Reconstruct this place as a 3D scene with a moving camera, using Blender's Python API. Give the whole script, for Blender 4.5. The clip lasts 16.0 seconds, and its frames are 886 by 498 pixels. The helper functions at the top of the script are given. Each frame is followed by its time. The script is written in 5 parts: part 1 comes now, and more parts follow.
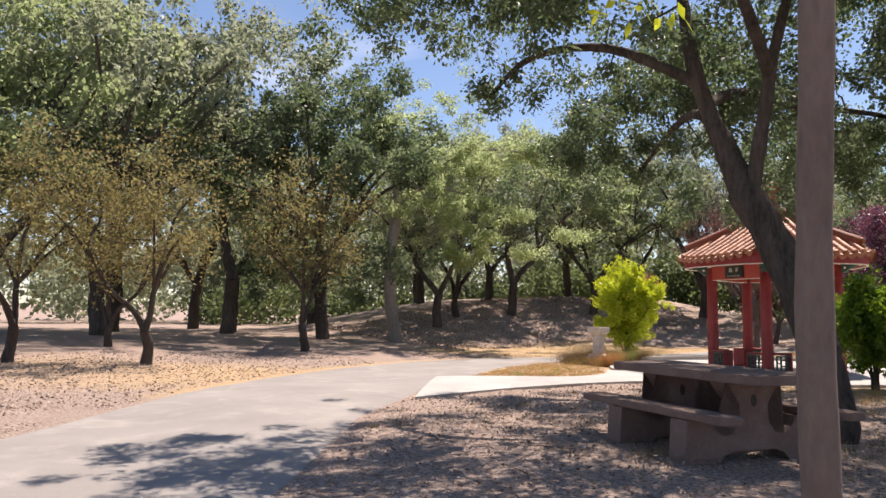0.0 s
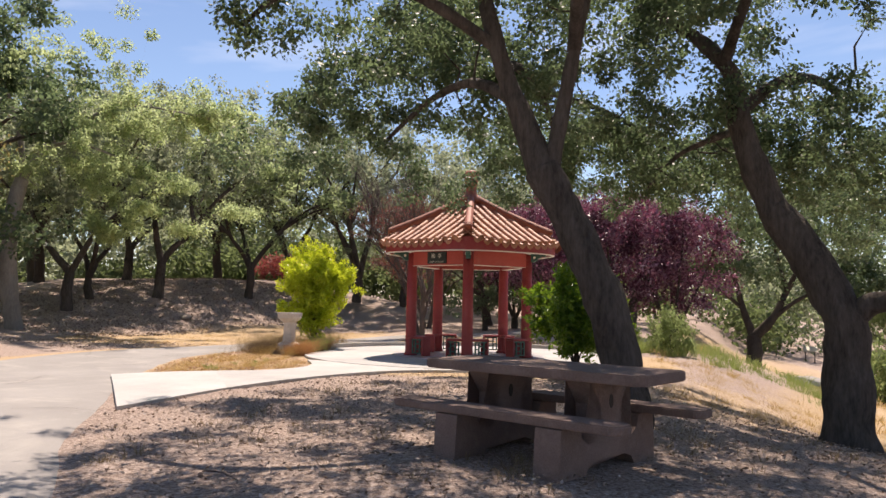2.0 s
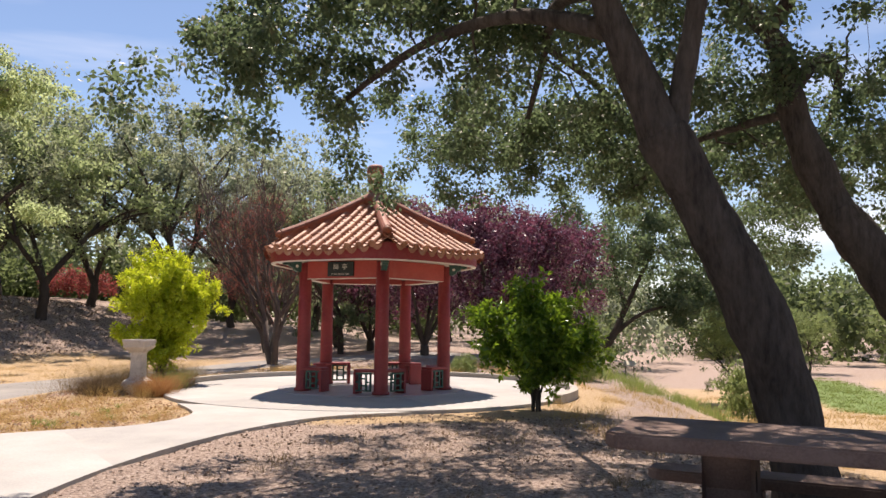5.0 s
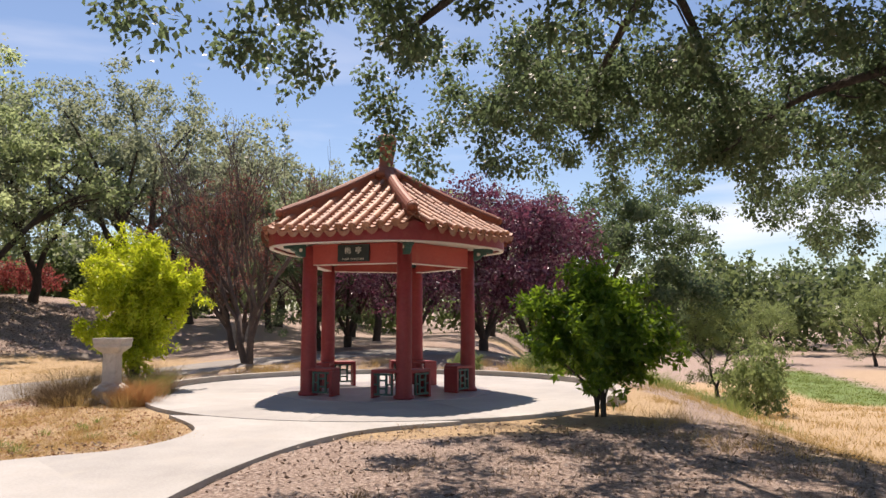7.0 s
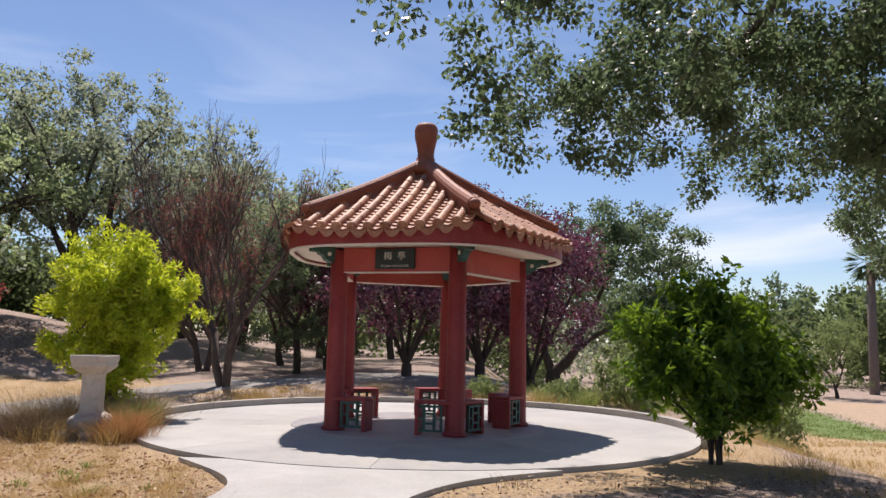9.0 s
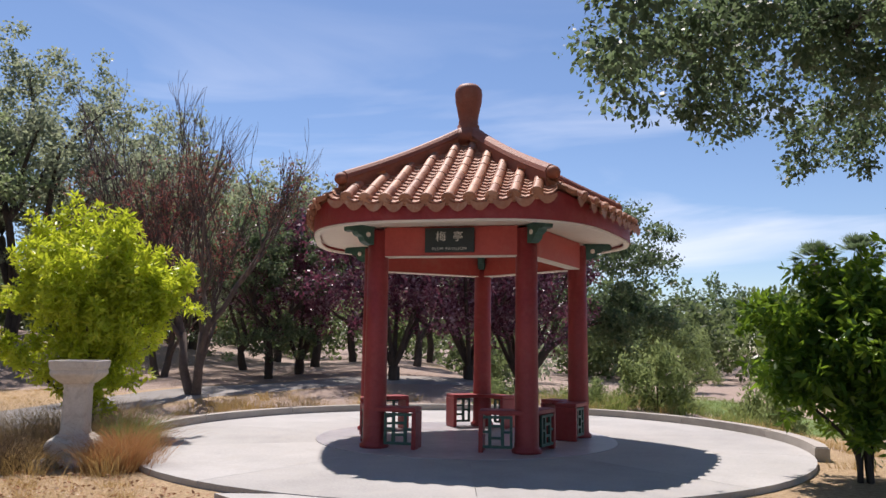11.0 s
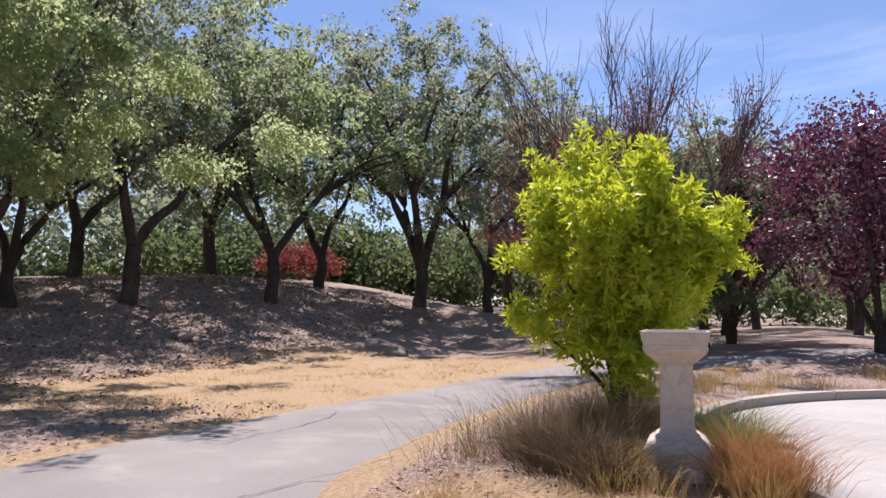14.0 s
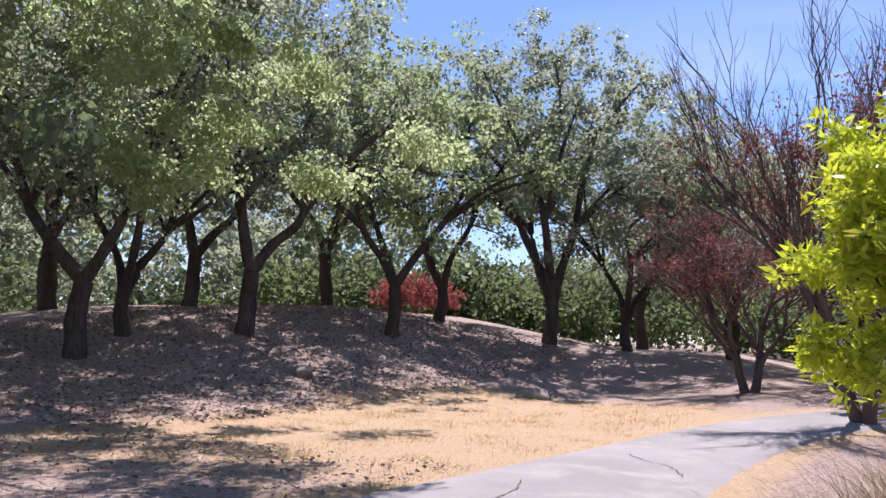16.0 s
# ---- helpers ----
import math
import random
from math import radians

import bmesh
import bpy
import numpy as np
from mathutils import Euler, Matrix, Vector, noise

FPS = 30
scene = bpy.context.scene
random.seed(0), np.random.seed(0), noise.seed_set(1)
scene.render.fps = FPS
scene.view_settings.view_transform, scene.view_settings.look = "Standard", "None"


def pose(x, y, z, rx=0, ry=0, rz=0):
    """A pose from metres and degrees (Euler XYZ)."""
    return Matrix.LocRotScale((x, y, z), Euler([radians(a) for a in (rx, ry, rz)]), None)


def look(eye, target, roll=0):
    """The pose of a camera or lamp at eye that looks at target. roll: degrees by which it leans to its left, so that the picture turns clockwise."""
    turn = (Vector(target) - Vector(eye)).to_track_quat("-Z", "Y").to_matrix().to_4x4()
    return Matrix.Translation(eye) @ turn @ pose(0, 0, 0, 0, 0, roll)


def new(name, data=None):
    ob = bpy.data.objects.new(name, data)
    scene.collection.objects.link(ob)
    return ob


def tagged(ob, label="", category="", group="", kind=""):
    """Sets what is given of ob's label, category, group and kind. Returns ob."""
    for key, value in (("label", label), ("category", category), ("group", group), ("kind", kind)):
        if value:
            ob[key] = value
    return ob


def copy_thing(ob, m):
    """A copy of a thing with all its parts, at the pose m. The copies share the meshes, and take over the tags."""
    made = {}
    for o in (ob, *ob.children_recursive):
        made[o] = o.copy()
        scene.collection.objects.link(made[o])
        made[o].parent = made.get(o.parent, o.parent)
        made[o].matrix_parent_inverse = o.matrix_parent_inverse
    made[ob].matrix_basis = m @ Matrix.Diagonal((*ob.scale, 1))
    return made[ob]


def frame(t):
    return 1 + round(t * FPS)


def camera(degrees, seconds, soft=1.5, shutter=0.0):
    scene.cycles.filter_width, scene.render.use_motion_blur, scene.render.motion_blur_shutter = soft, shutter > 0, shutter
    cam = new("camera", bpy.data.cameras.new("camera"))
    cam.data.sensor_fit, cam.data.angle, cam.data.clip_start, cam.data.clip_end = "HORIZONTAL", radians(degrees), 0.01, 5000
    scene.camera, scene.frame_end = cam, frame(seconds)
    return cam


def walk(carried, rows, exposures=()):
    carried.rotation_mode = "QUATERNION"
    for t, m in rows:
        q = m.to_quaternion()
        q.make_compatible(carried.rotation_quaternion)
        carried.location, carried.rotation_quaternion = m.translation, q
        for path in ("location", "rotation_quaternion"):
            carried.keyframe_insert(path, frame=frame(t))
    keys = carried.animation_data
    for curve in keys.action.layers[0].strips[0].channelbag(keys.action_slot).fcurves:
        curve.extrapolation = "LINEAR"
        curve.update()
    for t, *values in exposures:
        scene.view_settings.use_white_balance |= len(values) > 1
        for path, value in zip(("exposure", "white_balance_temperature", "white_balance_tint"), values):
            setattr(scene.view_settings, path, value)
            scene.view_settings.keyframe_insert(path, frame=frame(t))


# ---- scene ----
cam = camera(60.6, 16.0)
PATH = [
    (0, (7.931, -4.212, 1.363), (6.332, -3.022, 1.533), 0.4),
    (0.5, (7.342, -4.217, 1.371), (5.933, -2.808, 1.535), 0.0),
    (1, (6.677, -4.254, 1.36), (5.466, -2.671, 1.521), 0.4),
    (1.5, (6.016, -4.189, 1.405), (4.999, -2.473, 1.548), 0.3),
    (2, (5.314, -3.927, 1.369), (4.46, -2.125, 1.508), 1.1),
    (2.5, (4.692, -3.626, 1.37), (3.956, -1.774, 1.536), 1.0),
    (3, (4.053, -3.299, 1.412), (3.43, -1.408, 1.604), 1.1),
    (3.5, (3.518, -2.925, 1.396), (2.993, -1.006, 1.599), 1.1),
    (4, (2.936, -2.501, 1.414), (2.494, -0.561, 1.622), 1.0),
    (6.5, (0.593, -0.38, 1.395), (0.343, 1.597, 1.566), -0.0),
    (7, (0.159, 0.082, 1.361), (-0.043, 2.063, 1.54), 0.0),
    (7.5, (-0.303, 0.498, 1.35), (-0.473, 2.481, 1.544), 0.2),
    (8, (-0.762, 1.008, 1.377), (-0.896, 2.992, 1.588), 0.6),
    (8.5, (-1.213, 1.512, 1.347), (-1.315, 3.496, 1.582), 1.0),
    (11, (-3.154, 3.795, 1.233), (-3.044, 5.776, 1.482), 0.7),
    (11.5, (-3.601, 4.178, 1.237), (-3.493, 6.16, 1.488), 0.1),
    (12, (-4.019, 4.606, 1.224), (-3.94, 6.589, 1.47), -0.1),
    (12.5, (-4.47, 5.017, 1.217), (-4.436, 7.003, 1.455), 0.5),
    (13, (-4.894, 5.373, 1.178), (-4.979, 7.36, 1.385), 0.6),
    (13.5, (-5.428, 5.743, 1.18), (-5.832, 7.695, 1.349), 0.0),
    (14, (-5.93, 6.022, 1.181), (-6.667, 7.875, 1.338), 0.1),
    (14.5, (-6.43, 6.433, 1.184), (-7.416, 8.164, 1.364), 0.8),
    (15, (-6.887, 6.897, 1.124), (-7.962, 8.567, 1.359), 0.9),
    (15.5, (-7.36, 7.318, 1.129), (-8.412, 8.999, 1.385), 1.0),
    (16, (-7.84, 7.805, 1.092), (-8.812, 9.534, 1.347), 1.1),
]
walk(cam, [(t, look(eye, target, roll)) for t, eye, target, roll in PATH], [(0.0, 0.78, 6900, 20), (2.0, 0.74, 7000, 19), (7.0, 0.58, 7000, 19), (8.7, 0.4, 6500, 18), (11.0, 0.38, 6250, 18), (12.5, 0.46, 6500, 20), (13.5, 0.46, 6250, 22), (15.0, 0.84, 5950, 27), (16.0, 0.84, 5850, 27)])

# ---- world, sun, exposure ----
SUN = Vector((-0.41, 1.36, 2.75)).normalized()
world = bpy.data.worlds.new("sky")
scene.world = world
world.use_nodes = True
wn, wl = world.node_tree.nodes, world.node_tree.links
wn.clear()
sky = wn.new("ShaderNodeTexSky")
sky.sky_type, sky.sun_disc = "NISHITA", False
sky.sun_elevation = math.asin(SUN.z)
sky.sun_rotation = math.atan2(SUN.x, SUN.y)
sky.air_density, sky.dust_density, sky.ozone_density = 0.95, 0.1, 3.0
w_coord = wn.new("ShaderNodeTexCoord")
w_map = wn.new("ShaderNodeMapping")
w_map.inputs["Scale"].default_value = (1.2, 1.9, 7.0)
w_map.inputs["Rotation"].default_value = (0.25, 0.1, 0.5)
w_noise = wn.new("ShaderNodeTexNoise")
w_noise.inputs["Scale"].default_value = 1.3
w_noise.inputs["Detail"].default_value = 7
w_noise.inputs["Distortion"].default_value = 0.6
w_ramp = wn.new("ShaderNodeValToRGB")
w_ramp.color_ramp.elements[0].position = 0.53
w_ramp.color_ramp.elements[1].position = 0.7
w_sep = wn.new("ShaderNodeSeparateXYZ")
w_low = wn.new("ShaderNodeMapRange")
w_low.inputs["From Min"].default_value, w_low.inputs["From Max"].default_value = 0.42, 0.03
w_low.inputs["To Min"].default_value, w_low.inputs["To Max"].default_value = 0.02, 0.95
w_mul = wn.new("ShaderNodeMath")
w_mul.operation = "MULTIPLY"
w_mix = wn.new("ShaderNodeMixRGB")
w_mix.inputs["Color2"].default_value = (9.0, 9.3, 9.7, 1)
w_bg = wn.new("ShaderNodeBackground")
w_bg.inputs["Strength"].default_value = 0.09
w_out = wn.new("ShaderNodeOutputWorld")
wl.new(w_coord.outputs["Generated"], w_map.inputs["Vector"])
wl.new(w_map.outputs["Vector"], w_noise.inputs["Vector"])
wl.new(w_noise.outputs["Fac"], w_ramp.inputs["Fac"])
wl.new(w_coord.outputs["Generated"], w_sep.inputs["Vector"])
wl.new(w_sep.outputs["Z"], w_low.inputs["Value"])
wl.new(w_ramp.outputs["Color"], w_mul.inputs[0])
wl.new(w_low.outputs["Result"], w_mul.inputs[1])
wl.new(w_mul.outputs["Value"], w_mix.inputs["Fac"])
wl.new(sky.outputs["Color"], w_mix.inputs["Color1"])
wl.new(w_mix.outputs["Color"], w_bg.inputs["Color"])
wl.new(w_bg.outputs["Background"], w_out.inputs["Surface"])

sun_data = bpy.data.lights.new("sun", "SUN")
sun_data.energy, sun_data.angle, sun_data.color = 5.0, radians(0.55), (1.0, 0.93, 0.82)
sun = new("sun", sun_data)
sun.matrix_world = look(SUN * 60, (0, 0, 0))


# ---- materials ----
def node_mat(name):
    m = bpy.data.materials.new(name)
    m.use_nodes = True
    n, l = m.node_tree.nodes, m.node_tree.links
    return m, n, l, n["Principled BSDF"]


def ramp_node(n, stops):
    r = n.new("ShaderNodeValToRGB")
    e = r.color_ramp.elements
    while len(e) < len(stops):
        e.new(0.5)
    for el, (p, c) in zip(e, stops):
        el.position, el.color = p, (*c, 1)
    return r


def noise_node(n, l, coord, scale, detail=6, rough=0.6, distort=0.0):
    t = n.new("ShaderNodeTexNoise")
    t.inputs["Scale"].default_value = scale
    t.inputs["Detail"].default_value = detail
    t.inputs["Roughness"].default_value = rough
    t.inputs["Distortion"].default_value = distort
    l.new(coord, t.inputs["Vector"])
    return t


def surface(name, dark, light, coarse=1.5, fine=30.0, rough=0.8, bump=0.3, metal=0.0, spread=0.5, grime=None, stretch=None, spec=0.5, per_piece=0.0):
    """A worn surface: colour varies at two scales, with fine relief."""
    m, n, l, b = node_mat(name)
    tc = n.new("ShaderNodeTexCoord")
    coord = tc.outputs["Object"]
    if stretch:
        mp = n.new("ShaderNodeMapping")
        mp.inputs["Scale"].default_value = stretch
        l.new(coord, mp.inputs["Vector"])
        coord = mp.outputs["Vector"]
    if per_piece:
        own = n.new("ShaderNodeObjectInfo")
        shift = n.new("ShaderNodeVectorMath")
        shift.operation = "MULTIPLY_ADD"
        shift.inputs[1].default_value = (37.0, 23.0, 51.0)
        l.new(own.outputs["Random"], shift.inputs[0])
        l.new(coord, shift.inputs[2])
        coord = shift.outputs["Vector"]
    big = noise_node(n, l, coord, coarse, 5)
    small = noise_node(n, l, coord, fine, 8, 0.7)
    add = n.new("ShaderNodeMath")
    add.operation = "MULTIPLY_ADD"
    add.inputs[1].default_value = spread
    l.new(small.outputs["Fac"], add.inputs[0])
    half = n.new("ShaderNodeMath")
    half.operation = "MULTIPLY"
    half.inputs[1].default_value = 1 - spread
    l.new(big.outputs["Fac"], half.inputs[0])
    l.new(half.outputs[0], add.inputs[2])
    value = add.outputs[0]
    if per_piece:
        oi = n.new("ShaderNodeObjectInfo")
        pp = n.new("ShaderNodeMath")
        pp.operation = "MULTIPLY_ADD"
        pp.inputs[1].default_value = per_piece
        l.new(oi.outputs["Random"], pp.inputs[0])
        sub = n.new("ShaderNodeMath")
        sub.operation = "ADD"
        sub.inputs[1].default_value = -per_piece / 2
        l.new(value, sub.inputs[0])
        l.new(sub.outputs[0], pp.inputs[2])
        value = pp.outputs[0]
    r = ramp_node(n, [(0.3, dark), (0.7, light)])
    l.new(value, r.inputs["Fac"])
    col = r.outputs["Color"]
    if grime:
        g = noise_node(n, l, coord, coarse * 2.3, 7, 0.7, 0.4)
        gr = ramp_node(n, [(0.52, (0, 0, 0)), (0.72, (1, 1, 1))])
        l.new(g.outputs["Fac"], gr.inputs["Fac"])
        mx = n.new("ShaderNodeMixRGB")
        mx.inputs["Color2"].default_value = (*grime, 1)
        l.new(gr.outputs["Color"], mx.inputs["Fac"])
        l.new(col, mx.inputs["Color1"])
        col = mx.outputs["Color"]
    l.new(col, b.inputs["Base Color"])
    b.inputs["Roughness"].default_value, b.inputs["Metallic"].default_value = rough, metal
    b.inputs["Specular IOR Level"].default_value = spec
    bp = n.new("ShaderNodeBump")
    bp.inputs["Strength"].default_value, bp.inputs["Distance"].default_value = bump, 0.02
    l.new(small.outputs["Fac"], bp.inputs["Height"])
    l.new(bp.outputs["Normal"], b.inputs["Normal"])
    return m


def leafy(name, stops, through_colour, rough=0.6, amount=0.48):
    """Foliage: colour by leaf, glossy on top, light passing through."""
    m, n, l, b = node_mat(name)
    geo = n.new("ShaderNodeNewGeometry")
    r = ramp_node(n, stops)
    l.new(geo.outputs["Random Per Island"], r.inputs["Fac"])
    l.new(r.outputs["Color"], b.inputs["Base Color"])
    b.inputs["Roughness"].default_value = rough
    b.inputs["Specular IOR Level"].default_value = 0.22
    t = n.new("ShaderNodeBsdfTranslucent")
    t.inputs["Color"].default_value = (*through_colour, 1)
    mx = n.new("ShaderNodeMixShader")
    mx.inputs["Fac"].default_value = amount
    l.new(b.outputs["BSDF"], mx.inputs[1])
    l.new(t.outputs["BSDF"], mx.inputs[2])
    l.new(mx.outputs["Shader"], n["Material Output"].inputs["Surface"])
    return m


M_BARK = surface("oak_bark", (0.02, 0.016, 0.014), (0.16, 0.136, 0.118), 5, 24, 0.95, 2.2, stretch=(1, 1, 0.25), spec=0.15)
M_BARK_DARK = surface("dark_bark", (0.035, 0.028, 0.024), (0.11, 0.09, 0.075), 3, 22, 0.95, 1.0, stretch=(1, 1, 0.3), spec=0.15)
M_BARK_GREY = surface("young_bark", (0.13, 0.10, 0.085), (0.26, 0.205, 0.175), 4, 30, 0.9, 0.8, stretch=(1, 1, 0.35), spec=0.2)
M_BARK_PALE = surface("pale_bark", (0.17, 0.15, 0.13), (0.36, 0.325, 0.285), 3, 22, 0.92, 1.0, stretch=(1, 1, 0.3), spec=0.2)
M_TWIG = surface("dry_twigs", (0.065, 0.05, 0.043), (0.17, 0.135, 0.118), 3, 20, 0.9, 0.5, spec=0.2)
M_OAK = leafy("oak_leaves", [(0.0, (0.042, 0.066, 0.038)), (0.5, (0.074, 0.104, 0.06)), (0.85, (0.118, 0.152, 0.09)), (1.0, (0.18, 0.16, 0.092))], (0.19, 0.265, 0.125), 0.45, 0.42)
M_OAK_GREY = leafy("grey_oak_leaves", [(0.0, (0.085, 0.108, 0.072)), (0.5, (0.135, 0.16, 0.108)), (0.9, (0.185, 0.207, 0.145)), (1.0, (0.22, 0.205, 0.14))], (0.40, 0.45, 0.28), 0.47)
M_OLIVE = leafy("sunny_leaves", [(0.0, (0.082, 0.126, 0.045)), (0.5, (0.13, 0.182, 0.074)), (1.0, (0.215, 0.238, 0.112))], (0.43, 0.52, 0.25), 0.55, 0.5)
M_RUSTY = leafy("rusty_leaves", [(0.0, (0.085, 0.10, 0.045)), (0.5, (0.15, 0.145, 0.065)), (1.0, (0.27, 0.18, 0.085))], (0.28, 0.25, 0.10))
M_LIME = leafy("lime_leaves", [(0.0, (0.16, 0.26, 0.022)), (0.4, (0.38, 0.47, 0.04)), (1.0, (0.68, 0.67, 0.08))], (0.6, 0.67, 0.04), 0.38, 0.5)
# last stop: sunlit yellowish leaf tops, painted on random leaves
M_GLOSSY = leafy("glossy_leaves", [(0.0, (0.025, 0.07, 0.015)), (0.6, (0.055, 0.125, 0.025)), (0.85, (0.13, 0.22, 0.03)), (1.0, (0.24, 0.32, 0.04))], (0.24, 0.38, 0.03), 0.3, 0.42)
# the palest stop puts the plums' pinkish sheen into the leaf colour
M_PURPLE = leafy("purple_leaves", [(0.0, (0.06, 0.024, 0.036)), (0.55, (0.14, 0.07, 0.1)), (1.0, (0.42, 0.30, 0.345))], (0.19, 0.05, 0.09), 0.36, 0.38)
M_RED = leafy("red_leaves", [(0.0, (0.14, 0.035, 0.035)), (1.0, (0.32, 0.10, 0.09))], (0.36, 0.09, 0.08), 0.5, 0.45)
M_WILLOW = leafy("willow_leaves", [(0.0, (0.07, 0.115, 0.035)), (1.0, (0.17, 0.22, 0.085))], (0.33, 0.40, 0.155), 0.6, 0.5)
# a lighter sunny_leaves for the pale oak, with sunlight put into the colour
M_SUNNY = leafy("pale_sunlit_leaves", [(0.0, (0.10, 0.145, 0.055)), (0.5, (0.165, 0.21, 0.09)), (1.0, (0.28, 0.31, 0.15))], (0.56, 0.66, 0.33), 0.55, 0.54)
M_THICKET = leafy("thicket_leaves", [(0.0, (0.05, 0.075, 0.03)), (0.6, (0.095, 0.125, 0.055)), (1.0, (0.16, 0.185, 0.085))], (0.20, 0.255, 0.10), 0.6, 0.45)
M_STRAW = leafy("straw", [(0.0, (0.30, 0.20, 0.08)), (0.6, (0.50, 0.36, 0.16)), (1.0, (0.64, 0.50, 0.26))], (0.55, 0.38, 0.14), 0.8, 0.35)
M_DRYBRUSH = leafy("dry_brush", [(0.0, (0.12, 0.085, 0.05)), (0.6, (0.24, 0.18, 0.10)), (1.0, (0.38, 0.30, 0.17))], (0.28, 0.2, 0.1), 0.8, 0.3)
# fallen leaves; the pale stops also stand in for sun dapples
M_LITTER = leafy("leaf_litter", [(0.0, (0.10, 0.065, 0.045)), (0.6, (0.3, 0.22, 0.175)), (1.0, (0.55, 0.46, 0.39))], (0.2, 0.13, 0.08), 0.85, 0.1)
M_WEED = leafy("green_weeds", [(0.0, (0.12, 0.18, 0.04)), (1.0, (0.25, 0.28, 0.1))], (0.28, 0.34, 0.09), 0.6, 0.4)
M_ASPHALT = surface("worn_asphalt", (0.20, 0.186, 0.174), (0.335, 0.314, 0.295), 0.55, 60, 0.92, 0.35, spread=0.45, grime=(0.355, 0.33, 0.3), spec=0.2)
M_CONCRETE = surface("pale_concrete", (0.29, 0.28, 0.268), (0.485, 0.47, 0.45), 1.1, 38, 0.9, 0.3, spread=0.5, grime=(0.40, 0.378, 0.35), spec=0.25, per_piece=0.12)
M_KERB = surface("kerb_concrete", (0.30, 0.27, 0.24), (0.50, 0.46, 0.41), 2.0, 40, 0.92, 0.3, spec=0.2)
M_MARBLE = surface("polished_stone", (0.28, 0.265, 0.28), (0.58, 0.555, 0.565), 3.2, 11, 0.3, 0.03, grime=(0.42, 0.385, 0.40), spec=0.5)
M_RED_PAINT = surface("red_paint", (0.215, 0.023, 0.024), (0.345, 0.048, 0.046), 2.4, 22, 0.48, 0.25, grime=(0.29, 0.06, 0.05), spec=0.4)
M_BEAM_RED = surface("faded_red_paint", (0.32, 0.045, 0.035), (0.45, 0.08, 0.056), 1.9, 20, 0.55, 0.12, grime=(0.39, 0.10, 0.068), spec=0.4)
M_SOFFIT = surface("cream_plaster", (0.66, 0.58, 0.48), (0.80, 0.73, 0.62), 1.5, 26, 0.85, 0.1)
M_GREEN_PAINT = surface("dark_green_paint", (0.018, 0.06, 0.045), (0.045, 0.115, 0.085), 5, 40, 0.5, 0.12)
M_TILE = surface("terracotta_glaze", (0.30, 0.115, 0.056), (0.53, 0.255, 0.14), 2.6, 34, 0.6, 0.2, grime=(0.44, 0.27, 0.18), per_piece=0.42, spec=0.5)
M_RIDGE = surface("ridge_glaze", (0.2, 0.062, 0.034), (0.37, 0.13, 0.07), 2.6, 34, 0.62, 0.2, grime=(0.3, 0.14, 0.085), spec=0.35)
M_BOARD = surface("dark_board", (0.006, 0.012, 0.01), (0.02, 0.03, 0.025), 5, 50, 0.5, 0.08)
M_LETTER = surface("pale_lettering", (0.46, 0.45, 0.38), (0.66, 0.64, 0.55), 8, 60, 0.6, 0.05)
M_STONE = surface("cast_stone", (0.50, 0.45, 0.385), (0.74, 0.68, 0.60), 3.0, 38, 0.9, 0.35, grime=(0.44, 0.385, 0.32), spec=0.2)
M_TABLE = surface("aggregate_concrete", (0.125, 0.083, 0.068), (0.285, 0.2, 0.168), 2.5, 70, 0.85, 0.55, spread=0.6, grime=(0.26, 0.19, 0.16), spec=0.25)
M_ROCK = surface("field_stone", (0.14, 0.115, 0.09), (0.34, 0.29, 0.24), 3, 20, 0.95, 0.8)
M_SIGN_METAL = surface("sign_panel", (0.42, 0.36, 0.24), (0.58, 0.5, 0.36), 4, 30, 0.6, 0.05)

# the soil: litter under the trees, straw in the open, lawn in the hollow
m, n, l, b = node_mat("soil")
M_SOIL = m
tc = n.new("ShaderNodeTexCoord")
zone = n.new("ShaderNodeAttribute")
zone.attribute_name = "cover"
zs = n.new("ShaderNodeSeparateColor")
l.new(zone.outputs["Color"], zs.inputs["Color"])
nb = noise_node(n, l, tc.outputs["Object"], 0.9, 8, 0.7)
nf = noise_node(n, l, tc.outputs["Object"], 26, 8, 0.75)
nm = noise_node(n, l, tc.outputs["Object"], 5.0, 6, 0.7)
def soil_layer(stops, source):
    r = ramp_node(n, stops)
    l.new(source.outputs["Fac"], r.inputs["Fac"])
    return r.outputs["Color"]
# litter tones lightened to make up for sun patches the crowns block
litter = soil_layer([(0.36, (0.13, 0.09, 0.07)), (0.5, (0.335, 0.255, 0.212)), (0.66, (0.57, 0.48, 0.42))], nf)
straw = soil_layer([(0.34, (0.29, 0.195, 0.115)), (0.5, (0.43, 0.31, 0.19)), (0.68, (0.56, 0.44, 0.285))], nf)
lawn = soil_layer([(0.3, (0.25, 0.22, 0.11)), (0.46, (0.12, 0.175, 0.06)), (0.7, (0.24, 0.32, 0.12))], nm)
bare = soil_layer([(0.34, (0.32, 0.225, 0.155)), (0.68, (0.50, 0.385, 0.27))], nm)
